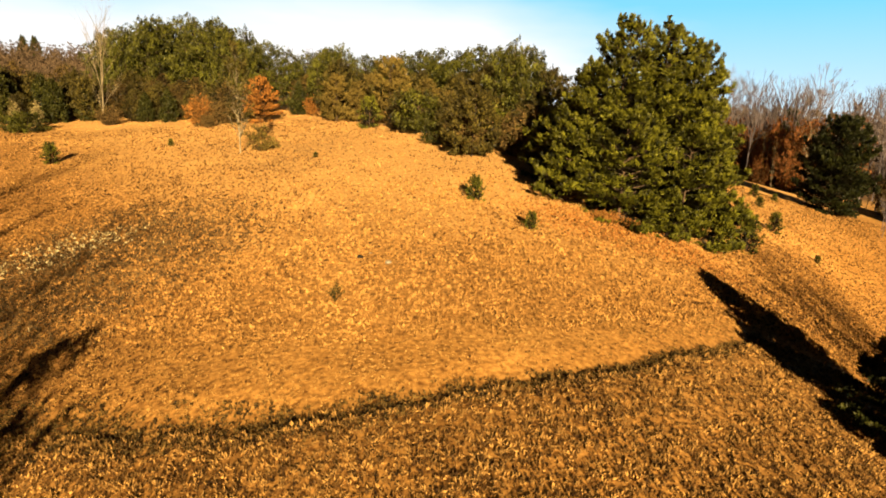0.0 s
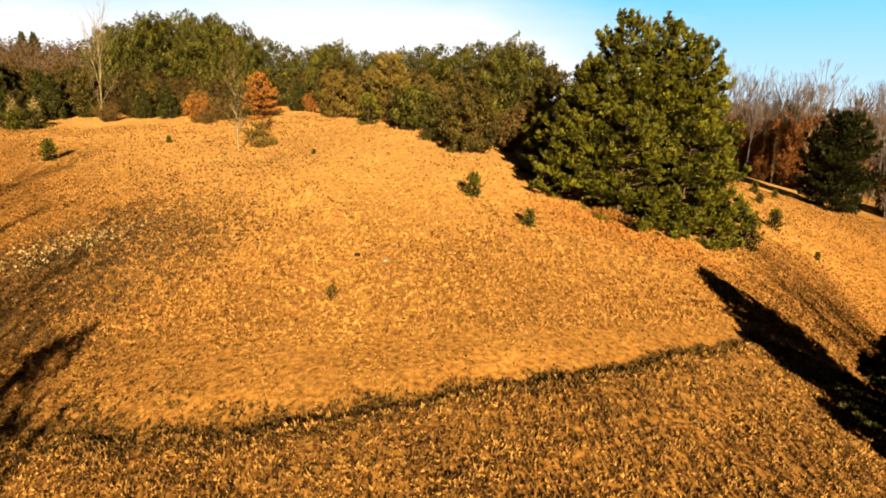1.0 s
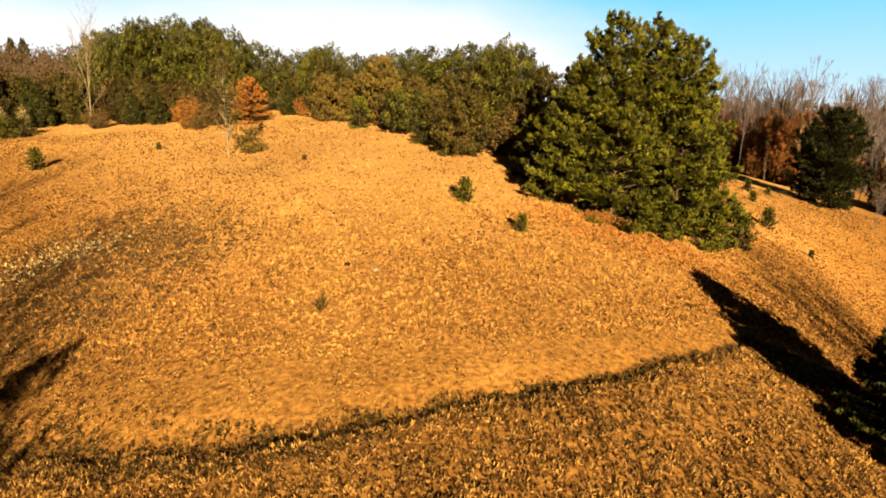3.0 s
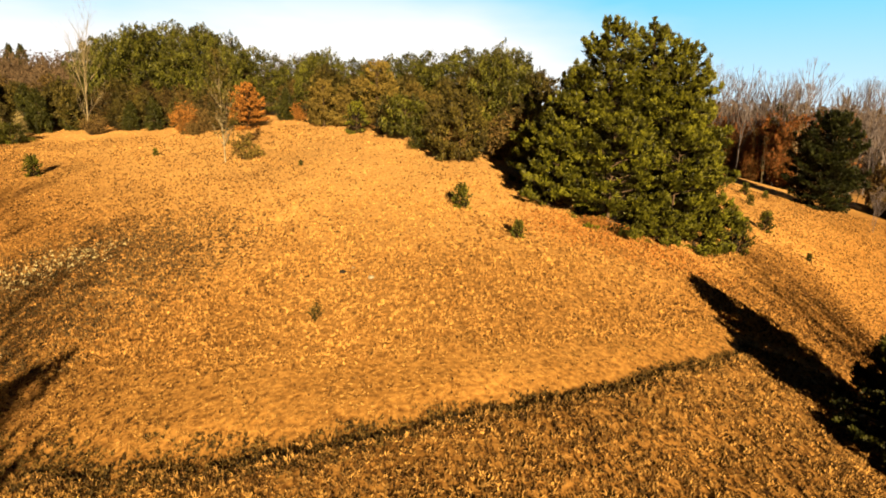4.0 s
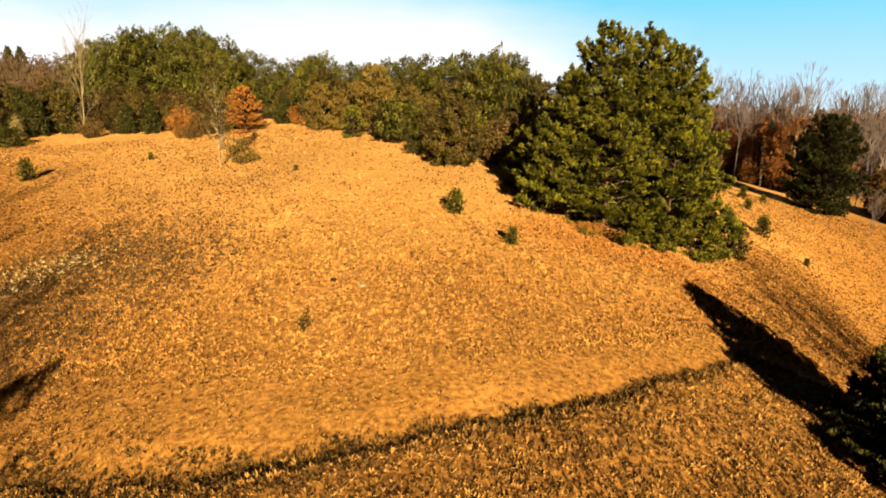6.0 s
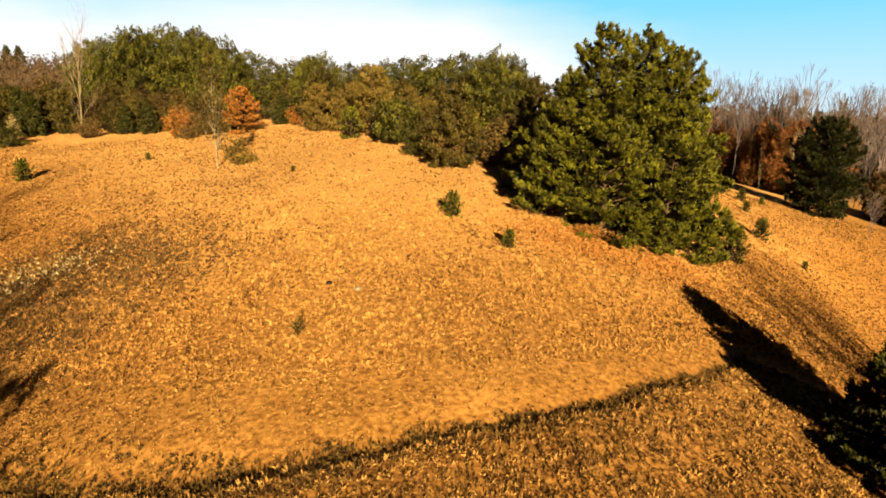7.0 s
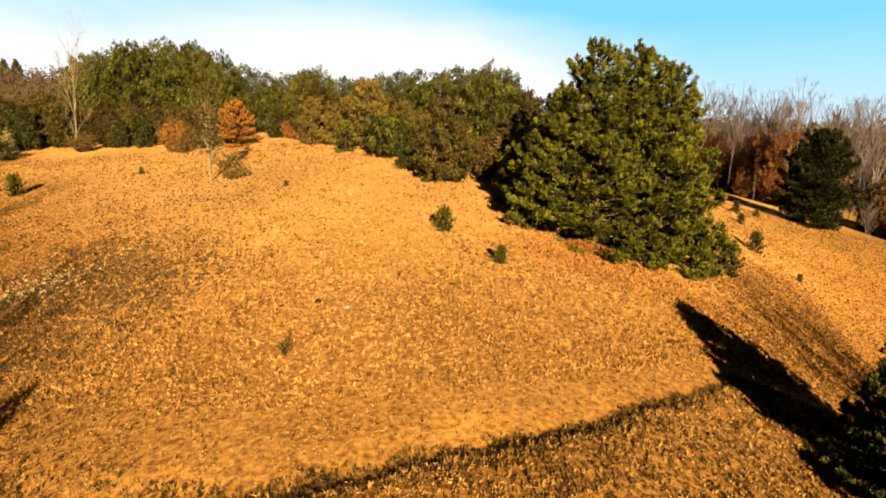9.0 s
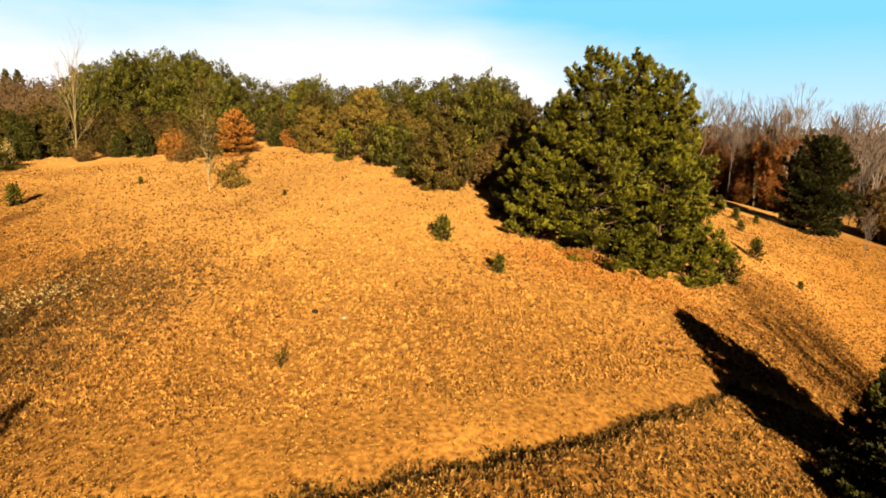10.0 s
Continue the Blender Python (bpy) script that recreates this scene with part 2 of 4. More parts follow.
def blades(px, py, per, length, spread, width, lean, bent=True):
    """Tufts of blades at the points px, py: arrays of corners and triangles."""
    n = len(px)
    N = n * per
    x, y = np.repeat(px, per), np.repeat(py, per)
    L = np.repeat(length, per) * rng.uniform(0.55, 1.1, N)
    a = rng.uniform(0, 2 * np.pi, N)
    r = np.repeat(spread, per) * np.sqrt(rng.uniform(0, 1, N))
    bx, by = x + r * np.cos(a), y + r * np.sin(a)
    base = np.stack([bx, by, ground_z(bx, by) - 0.02], 1)
    a2 = a + rng.normal(0, 0.7, N)
    tilt = lean * rng.uniform(0.25, 1.2, N)
    out = np.stack([np.cos(a2), np.sin(a2), 0 * a2], 1)
    a3 = rng.uniform(0, np.pi, N)
    side = np.stack([np.cos(a3), np.sin(a3), 0 * a3], 1) * (width * rng.uniform(0.6, 1.3, N))[:, None] / 2
    up = np.array([0, 0, 1.0])
    tip = base + out * (L * np.sin(tilt))[:, None] + up * (L * np.cos(tilt))[:, None]
    if not bent:
        V = np.stack([base - side, base + side, tip], 1).reshape(-1, 3)
        return V, np.arange(3 * N).reshape(-1, 3)
    mid = base + out * (0.5 * L * np.sin(tilt * 0.6))[:, None] + up * (0.55 * L * np.cos(tilt * 0.6))[:, None]
    V = np.stack([base - side, base + side, mid - side * 0.8, mid + side * 0.8, tip], 1).reshape(-1, 3)
    i = np.arange(N)[:, None] * 5
    T = np.concatenate([i + [0, 1, 3], i + [0, 3, 2], i + [2, 3, 4]])
    return V, T


def fans(px, py, per, length, width, lean):
    """Bunch grass: blades that all spring from one point, so that a bunch has one tone."""
    n = len(px)
    N = n * per
    c = np.stack([px, py, ground_z(px, py) - 0.03], 1)
    C = np.repeat(c, per, 0)
    L = np.repeat(length, per) * rng.uniform(0.6, 1.1, N)
    a = rng.uniform(0, 2 * np.pi, N)
    tilt = lean * rng.uniform(0.1, 1.15, N)
    out = np.stack([np.cos(a), np.sin(a), 0 * a], 1)
    up = np.array([0, 0, 1.0])
    a3 = rng.uniform(0, 2 * np.pi, N)
    side = np.stack([np.cos(a3), np.sin(a3), 0.3 * np.sin(3 * a3)], 1) * (width * rng.uniform(0.6, 1.4, N))[:, None]
    tip = C + out * (L * np.sin(tilt))[:, None] + up * (L * np.cos(tilt) * (1 - 0.15 * tilt))[:, None]
    mid = 0.45 * C + 0.55 * tip + up * (0.05 * L)[:, None] + side
    V = np.concatenate([c, mid, tip])
    k = np.arange(N)
    return V, np.stack([np.repeat(np.arange(n), per), n + k, n + N + k], 1)


def scatter(density, x0, x1, y0, y1, keep):
    n = int(density * (x1 - x0) * (y1 - y0))
    x, y = rng.uniform(x0, x1, n), rng.uniform(y0, y1, n)
    k = keep(x, y) & (np.abs(x) < 0.86 * y + 5)
    return x[k], y[k]


def patchy(x, y, s, seed=0.0):
    return 0.5 + 0.25 * (np.sin(s * x + 2 * np.sin(0.7 * s * y + seed)) + np.sin(1.3 * s * y + 2 * np.sin(0.8 * s * x + seed)))


def join(parts):
    V, T, o = [], [], 0
    for v, t in parts:
        V.append(v), T.append(t + o)
        o += len(v)
    return np.concatenate(V), np.concatenate(T)


def grass():
    # tall tufts below the mown way, thickest along its edge
    x, y = scatter(140, -13, 15, 4.5, 18, lambda x, y: y < edge(x) - 0.45 + 0.25 * patchy(x, y, 2.3))
    x2, y2 = scatter(12, -14, 14, 8, 18, lambda x, y: (y < edge(x) + 0.1) & (y > edge(x) - 0.5))
    x3, y3 = scatter(34, -15, 16, -9, 4.5, lambda x, y: patchy(x, y, 0.9) > 0.12)
    x, y = np.concatenate([x, x2, x3]), np.concatenate([y, y2, y3])
    V, T = fans(x, y, 10, rng.uniform(0.07, 0.155, len(x)) * (0.7 + 0.6 * patchy(x, y, 3.0)) + 0.08 * (y > edge(x) - 0.5) * rng.uniform(0, 1, len(x)), 0.022, 1.0)
    tagged(new("tall_grass", mesh("tall_grass", V, T, M_TALL)), "tall tufted golden dry grass below the mown way", "grass", kind="stuff")
    # greener grass in the rut along that edge, its colour darkened as the edge's shadow
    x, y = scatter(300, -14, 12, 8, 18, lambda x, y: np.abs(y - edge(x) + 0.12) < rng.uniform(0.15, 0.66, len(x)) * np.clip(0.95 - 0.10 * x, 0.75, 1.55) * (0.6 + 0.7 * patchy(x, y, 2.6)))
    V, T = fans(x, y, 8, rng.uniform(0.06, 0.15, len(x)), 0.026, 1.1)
    tagged(new("shaded_rut_grass", mesh("shaded_rut_grass", V, T, M_RUTSHADE)), "olive grass in the rut of the way, darkened as shadow", "grass", kind="stuff")
    # short stubble on the mown way
    x, y = scatter(200, -16, 14, 8, 24, lambda x, y: (y > edge(x) + 0.3) & (y < edge(x) + way_width(x) + 0.3))
    V, T = fans(x, y, 7, rng.uniform(0.04, 0.09, len(x)), 0.017, 1.1)
    tagged(new("mown_grass", mesh("mown_grass", V, T, M_MOWN)), "short mown straw-coloured grass across the slope", "grass", kind="stuff")
    # the knoll: tussocks below, finer and paler turf towards its crown
    beyond = lambda x, y: (y > edge(x) + way_width(x) - 0.2 * rng.uniform(0, 4, len(x)))
    lower, upper = [], []
    for dens, y0, y1, per, lo, hi, wd in ((84, 9, 20, 10, 0.08, 0.17, 0.022), (44, 20, 32, 8, 0.09, 0.16, 0.030), (14, 32, 62, 4, 0.10, 0.18, 0.055)):
        x, y = scatter(dens, -0.86 * y1 - 5, 0.86 * y1 + 5, y0, y1, lambda x, y: beyond(x, y) & ((y + 2.5 * rng.normal(0, 1, len(x)) < 27) | (x > 0.42 * y + 2)))
        big = 0.82 + 0.36 * patchy(x, y, 0.8)
        lower.append(fans(x, y, per, rng.uniform(lo, hi, len(x)) * big, wd, 1.05))
    for dens, y0, y1, per, lo, hi, wd in ((26, 20, 34, 5, 0.06, 0.13, 0.024), (24, 34, 50, 3, 0.06, 0.13, 0.034), (8, 50, 80, 3, 0.09, 0.17, 0.06)):
        x, y = scatter(dens, -0.86 * y1 - 5, 0.86 * y1 + 5, y0, y1, lambda x, y: (y + 2.5 * rng.normal(0, 1, len(x)) > 25) & (x < 0.42 * y + 2))
        upper.append(fans(x, y, per, rng.uniform(lo, hi, len(x)) * (0.7 + 0.6 * patchy(x, y, 0.8)), wd, 1.1))
    V, T = join(lower)
    tagged(new("hill_grass", mesh("hill_grass", V, T, M_HILL)), "dry golden orange tussocks covering the slope", "grass", kind="stuff")
    V, T = join(upper)
    tagged(new("short_grass", mesh("short_grass", V, T, M_CROWN)), "short pale golden turf on top of the knoll", "grass", kind="stuff")
    # dark brown stalks dotted over the knoll stand in for shaded gaps between tufts
    parts = []
    for dens, y0, y1, lo, hi, wd in ((115, 11, 17, 0.06, 0.13, 0.025), (78, 17, 24, 0.07, 0.16, 0.038), (30, 24, 36, 0.08, 0.17, 0.040), (10, 36, 62, 0.10, 0.19, 0.048)):
        thick = lambda x, y: 0.05 + 0.72 * np.clip((0.5 - x - 0.09 * y) / 9, 0, 1) + 0.85 * np.clip((x - 0.3 * y) / 8, 0, 1) + 0.34 * patchy(x, y, 0.5, 2.0) + 0.15 * (y < 18)
        x, y = scatter(dens, -0.86 * y1 - 5, 0.86 * y1 + 5, y0, y1, lambda x, y: (y > edge(x) + 0.5) & (rng.uniform(0, 1, len(x)) < thick(x, y) * np.where(y < edge(x) + way_width(x) - 0.3, 0.3 + 0.7 * np.clip((-x - 4) / 4, 0, 1), 1.0)))
        parts.append(fans(x, y, 4, rng.uniform(lo, hi, len(x)), wd, 1.0))
    # and thickly in the tall grass at the foot, as shade where one looks down between the tufts
    x, y = scatter(150, -10, 12, 4.5, 12.5, lambda x, y: (y < edge(x) - 0.4) & (rng.uniform(0, 1, len(x)) < 0.25 + 0.75 * np.clip((11.5 - y) / 4, 0, 1)))
    parts.append(fans(x, y, 5, rng.uniform(0.06, 0.13, len(x)), 0.026, 1.1))
    V, T = join(parts)
    tagged(new("shade_stalks", mesh("shade_stalks", V, T, M_SHADESTALK)), "dark brown stalks standing in for shaded gaps in dry grass", "weeds", kind="stuff")
    # rusty needle litter and dead fern below the great pine
    x, y = scatter(210, 3, 16, 20.5, 29, lambda x, y: np.hypot((x - 8.4) / 5.4, (y - 23.9) / 3.0) < rng.uniform(0.3, 1.15, len(x)))
    V, T = fans(x, y, 6, rng.uniform(0.05, 0.13, len(x)), 0.026, 1.2)
    tagged(new("needle_litter", mesh("needle_litter", V, T, M_LITTER)), "rusty red needle litter and dead fern under the pine", "litter", kind="stuff")
    # grey weeds with pale seed heads on the western flank
    x, y = scatter(150, -26, -4, 10, 32, lambda x, y: np.hypot((x + 13.8) / 6.4, (y - 20.8) / 6.8) < rng.uniform(0.15, 1.25, len(x)))
    V, T = fans(x, y, 7, rng.uniform(0.08, 0.20, len(x)), 0.028, 1.0)
    tagged(new("weeds", mesh("weeds", V, T, M_WEED)), "dark grey-brown weathered weed stalks on the flank", "weeds", kind="stuff")
    x, y = scatter(40, -24, -6, 13, 29, lambda x, y: (np.hypot((x + 15.6 - 0.35 * (y - 23.2)) / 3.1, (y - 23.2) / 2.3) < rng.uniform(0.1, 1.15, len(x))) | ((rng.uniform(0, 1, len(x)) < 0.012) & (np.hypot((x + 13.6) / 4.5, (y - 20) / 5.0) < 1)))
    V, T = fans(x, y, 9, rng.uniform(0.07, 0.19, len(x)), 0.034, 1.2)
    tagged(new("seed_heads", mesh("seed_heads", V, T, M_SEED)), "pale cream seed heads standing among grey weeds", "weeds", kind="stuff")


grass()


# ---------------------------------------------------------------- trees
def prisms(segs, sides=5):
    """Tapered sticks from rows x0 y0 z0 x1 y1 z1 r0 r1."""
    S = np.array(segs, float)
    a, b = S[:, :3], S[:, 3:6]
    d = b - a
    d /= np.linalg.norm(d, axis=1)[:, None] + 1e-9
    ref = np.where(np.abs(d[:, 2:3]) > 0.9, [[1.0, 0, 0]], [[0, 0, 1.0]])
    u = np.cross(d, ref)
    u /= np.linalg.norm(u, axis=1)[:, None] + 1e-9
    w = np.cross(d, u)
    t = np.linspace(0, 2 * np.pi, sides, endpoint=False)
    ring = np.cos(t)[None, :, None] * u[:, None] + np.sin(t)[None, :, None] * w[:, None]
    V = np.concatenate([a[:, None] + ring * S[:, 6, None, None], b[:, None] + ring * S[:, 7, None, None]], 1).reshape(-1, 3)
    n = len(S)
    k = np.arange(sides)
    q = np.stack([k, (k + 1) % sides, sides + (k + 1) % sides, sides + k], 1)
    Q = (np.arange(n)[:, None, None] * 2 * sides + q[None]).reshape(-1, 4)
    return V, Q


def puffs(C, axis, size, per, width, flare=0.8, droop=0.0):
    """Bunches of needles or leaves: per slim triangles fan out from each centre about its axis."""
    n = len(C)
    N = n * per
    c = np.repeat(C, per, 0)
    ax = np.repeat(axis, per, 0)
    s = np.repeat(size, per) * rng.uniform(0.6, 1.1, N)
    v = rng.normal(0, 1, (N, 3))
    v /= np.linalg.norm(v, axis=1)[:, None]
    d = ax * (1 - flare * 0.5) + v * flare
    d[:, 2] -= droop
    d /= np.linalg.norm(d, axis=1)[:, None] + 1e-9
    side = np.cross(d, rng.normal(0, 1, (N, 3)))
    side /= np.linalg.norm(side, axis=1)[:, None] + 1e-9
    wv = side * (s * width)[:, None]
    near = c + d * (s * 0.12)[:, None]
    V = np.stack([near - wv, near + wv, c + d * s[:, None]], 1).reshape(-1, 3)
    return V, np.arange(3 * N).reshape(-1, 3)


def clumps(C, axis, size, per, leaf=0.42, tall=1.15):
    """Dense bunches: small blades set like shingles round each centre, their tips turned up and outward."""
    n = len(C)
    N = n * per
    c, ax, s = np.repeat(C, per, 0), np.repeat(axis, per, 0), np.repeat(size, per)
    v = rng.normal(0, 1, (N, 3)) + 0.9 * ax
    v /= np.linalg.norm(v, axis=1)[:, None] + 1e-9
    p = c + v * (s * rng.uniform(0.25, 0.62, N))[:, None] * [1, 1, tall]
    u = v * 0.75 + [0, 0, 0.55] + rng.normal(0, 0.35, (N, 3))
    u /= np.linalg.norm(u, axis=1)[:, None] + 1e-9
    w = np.cross(u, v + rng.normal(0, 0.3, (N, 3)))
    w /= np.linalg.norm(w, axis=1)[:, None] + 1e-9
    a = (s * leaf * rng.uniform(0.7, 1.25, N))[:, None]
    V = np.stack([p - u * a * 0.35 - w * a * 0.23, p - u * a * 0.35 + w * a * 0.23, p + u * a], 1).reshape(-1, 3)
    return V, np.arange(3 * N).reshape(-1, 3)


def tufts(C, axis, size, per, many=3):
    """Pine tufts: round balls of needles set about each centre, every ball one piece with one tone."""
    n = len(C) * many
    c, ax, s = np.repeat(C, many, 0), np.repeat(axis, many, 0), np.repeat(size, many)
    v = rng.normal(0, 1, (n, 3)) * [1, 1, 0.7]
    v /= np.linalg.norm(v, axis=1)[:, None]
    c = c + v * (s * rng.uniform(0.15, 0.62, n))[:, None]
    r = s * rng.uniform(0.42, 0.68, n)
    N = n * per
    d = rng.normal(0, 1, (N, 3)) + np.repeat(ax, per, 0) * 0.7
    d /= np.linalg.norm(d, axis=1)[:, None] + 1e-9
    d *= [0.8, 0.8, 1.25]
    R = (np.repeat(r, per) * rng.uniform(0.75, 1.1, N))[:, None]
    w = np.cross(d, rng.normal(0, 1, (N, 3)))
    w /= np.linalg.norm(w, axis=1)[:, None] + 1e-9
    C2 = np.repeat(c, per, 0)
    V = np.concatenate([c, C2 + d * R * 0.78 + w * R * 0.17, C2 + d * R - w * R * 0.12])
    k = np.arange(N)
    return V, np.stack([np.repeat(np.arange(n), per), n + k, n + N + k], 1)


def conifer(stems, step, arms, tuft, per, width, mat, lift=0.25, gap=0.0, seed=1, name="pine", vary=(0.68, 1.12), flat=0.3, candles=0):
    """stems: rows of x, y, height, radius, power, base height. Returns the meshes of trunk and crown."""
    r = random.Random(seed)
    segs, C, A, S = [], [], [], []
    for sx, sy, H, R, power, low in stems:
        lean = (r.uniform(-0.02, 0.02), r.uniform(-0.02, 0.02))
        for k in range(6):
            z0, z1 = H * k / 6, H * (k + 1) / 6
            rad = lambda z: 0.02 * H * (1 - z / H) + 0.012
            segs.append((sx + lean[0] * z0, sy + lean[1] * z0, z0 - (0.3 if k == 0 else 0), sx + lean[0] * z1, sy + lean[1] * z1, z1, rad(z0), rad(z1)))
        z = low
        turn = r.uniform(0, 6.28)
        while z < H * 0.985:
            f = (z - low) / (H - low)
            prof = min(1.0, 0.72 + 1.6 * f) * max(0.02, 1 - f ** power) ** 0.85
            for k in range(arms):
                if r.random() < gap:
                    continue
                turn += 6.283 / arms + r.uniform(-0.35, 0.35)
                L = R * prof * r.uniform(*vary) + 0.12
                up = lift * (0.3 + f) * r.uniform(0.5, 1.5)
                zz = z + r.uniform(-0.4, 0.4) * step
                ca, sa = math.cos(turn), math.sin(turn)
                ox, oy = sx + lean[0] * zz, sy + lean[1] * zz
                end = (ox + ca * L, oy + sa * L, zz + up * L)
                segs.append((ox, oy, zz, *end, 0.006 * L + 0.012, 0.006))
                n = max(2, int(L / (tuft * 0.62)))
                for q in range(n):
                    s = 1 - 0.75 * (q / n) ** 1.15
                    sp = 0.30 * L * (1.15 - s) + 0.25 * tuft
                    for _ in range(2 if s > 0.55 else 1):
                        off = r.uniform(-1, 1) * sp
                        C.append((ox + ca * L * s - sa * off, oy + sa * L * s + ca * off, zz + up * L * s + r.uniform(-flat, flat + 0.1) * tuft))
                        A.append((ca * 0.6, sa * 0.6, 0.7))
                        S.append(tuft * r.uniform(0.7, 1.15) * (0.55 + 0.45 * prof if f > 0.8 else 1))
            z += step * r.uniform(0.8, 1.2) * (0.7 if f > 0.7 else 1)
        for _ in range(5):
            C.append((sx + lean[0] * H + r.uniform(-0.1, 0.1), sy + lean[1] * H + r.uniform(-0.1, 0.1), H - r.uniform(0, 0.5)))
            A.append((0, 0, 1)), S.append(tuft * 0.7)
    C, A, S = np.array(C), np.array(A, float), np.array(S)
    V, Q = prisms(segs, 4)
    V2, T = tufts(C, A, S, per, candles) if candles else clumps(C, A, S, per, width)
    return mesh(name + "_trunk", V, Q, M_BARK), mesh(name + "_crown", V2, T, mat)


def brushes(C, axis, size, per):
    """Upturned needle brushes: needles fan from the foot of each shoot about its axis; one piece, one tone."""
    n = len(C)
    N = n * per
    d = rng.normal(0, 0.40, (N, 3)) + np.repeat(axis, per, 0)
    d /= np.linalg.norm(d, axis=1)[:, None] + 1e-9
    R = (np.repeat(size, per) * rng.uniform(0.65, 1.1, N))[:, None]
    w = np.cross(d, rng.normal(0, 1, (N, 3)))
    w /= np.linalg.norm(w, axis=1)[:, None] + 1e-9
    c = np.repeat(C, per, 0)
    V = np.concatenate([C, c + d * R * 0.70 + w * R * 0.11, c + d * R - w * R * 0.07])
    k = np.arange(N)
    return V, np.stack([np.repeat(np.arange(n), per), n + k, n + N + k], 1)


def plumed(stem, step, arms, tuft, per, mat, seed, name, vary=(0.66, 1.12), rise=0.42):
    """One leader of a bushy pine: limbs in whorls, each ending in a plume of upturned brushes, near-black dead twigs
    within as the inner shade.
    """
    r = random.Random(seed)
    sx, sy, H, R, power, low = stem
    segs, dead, C, A, S = [], [], [], [], []
    lean = (r.uniform(-0.02, 0.02), r.uniform(-0.02, 0.02))
    rad = lambda z: 0.016 * H * (1 - z / H) + 0.012
    for k in range(6):
        z0, z1 = H * k / 6, H * (k + 1) / 6
        segs.append((sx + lean[0] * z0, sy + lean[1] * z0, z0 - (0.3 if k == 0 else 0), sx + lean[0] * z1, sy + lean[1] * z1, z1, rad(z0), rad(z1)))
    z, turn = low, r.uniform(0, 6.28)
    while z < H * 0.97:
        f = (z - low) / (H - low)
        prof = min(1.0, 0.74 + 1.5 * f) * max(0.03, 1 - f ** power) ** 0.95
        for k in range(arms if f < 0.6 else 6):
            turn += 6.283 / arms + r.uniform(-0.3, 0.3)
            L = R * prof * r.uniform(*vary) + 0.15
            up = rise * (0.25 + f + 0.6 * max(0, f - 0.6)) * r.uniform(0.7, 1.3) - 0.3 * max(0, 0.12 - f) / 0.12
            zz = z + r.uniform(-0.25, 0.25) * step
            ca, sa = math.cos(turn), math.sin(turn)
            ox, oy = sx + lean[0] * zz, sy + lean[1] * zz
            at = lambda q, off=0.0, dz=0.0: (ox + ca * L * q - sa * off, oy + sa * L * q + ca * off, zz + up * L * q + 0.12 * L * q * q + dz)
            segs.append((*at(0), *at(0.55), 0.008 * L + 0.012, 0.004 * L + 0.01))
            segs.append((*at(0.55), *at(1), 0.004 * L + 0.01, 0.005))
            # dead twigs, coloured near black to put shade between the plumes
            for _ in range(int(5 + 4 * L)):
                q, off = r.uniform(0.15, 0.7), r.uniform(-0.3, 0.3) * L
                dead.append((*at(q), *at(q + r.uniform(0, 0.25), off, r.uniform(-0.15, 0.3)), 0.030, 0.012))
            wide = 0.7 * tuft + 0.16 * L
            for _ in range(int(2 + 2.3 * L * wide / tuft ** 2)):
                q = 1 - 0.62 * r.random() ** 1.5
                off = r.gauss(0, 0.45) * wide * (1.25 - 0.5 * q)
                C.append(at(q, off, r.uniform(-0.6, 0.5) * tuft))
                A.append((ca * 0.40 - sa * off * 0.6, sa * 0.40 + ca * off * 0.6, 0.90))
                S.append(tuft * r.uniform(0.8, 1.2))
            for j in range(3 if f > 0.4 else 0):
                C.append(at(1, r.gauss(0, 0.12) * tuft, (0.2 + 0.3 * j) * tuft))
                A.append((ca * 0.15, sa * 0.15, 1.0)), S.append(tuft * (1.0 - 0.08 * j))
        z += step * r.uniform(0.85, 1.15) * (1 - 0.45 * max(0, f - 0.4) / 0.6)
    for k in range(14):
        C.append((sx + lean[0] * H + r.gauss(0, 0.15) * tuft, sy + lean[1] * H + r.gauss(0, 0.15) * tuft, H + tuft * (0.14 * k - 1.2)))
        A.append((r.gauss(0, 0.4), r.gauss(0, 0.4), 1)), S.append(tuft)
    V, Q = prisms(segs, 5)
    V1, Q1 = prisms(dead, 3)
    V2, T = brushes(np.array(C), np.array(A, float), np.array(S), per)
    return mesh(name + "_trunk", V, Q, M_BARK), mesh(name + "_dead_shade_twigs", V1, Q1, M_DEADSHADE), mesh(name + "_crown", V2, T, mat)


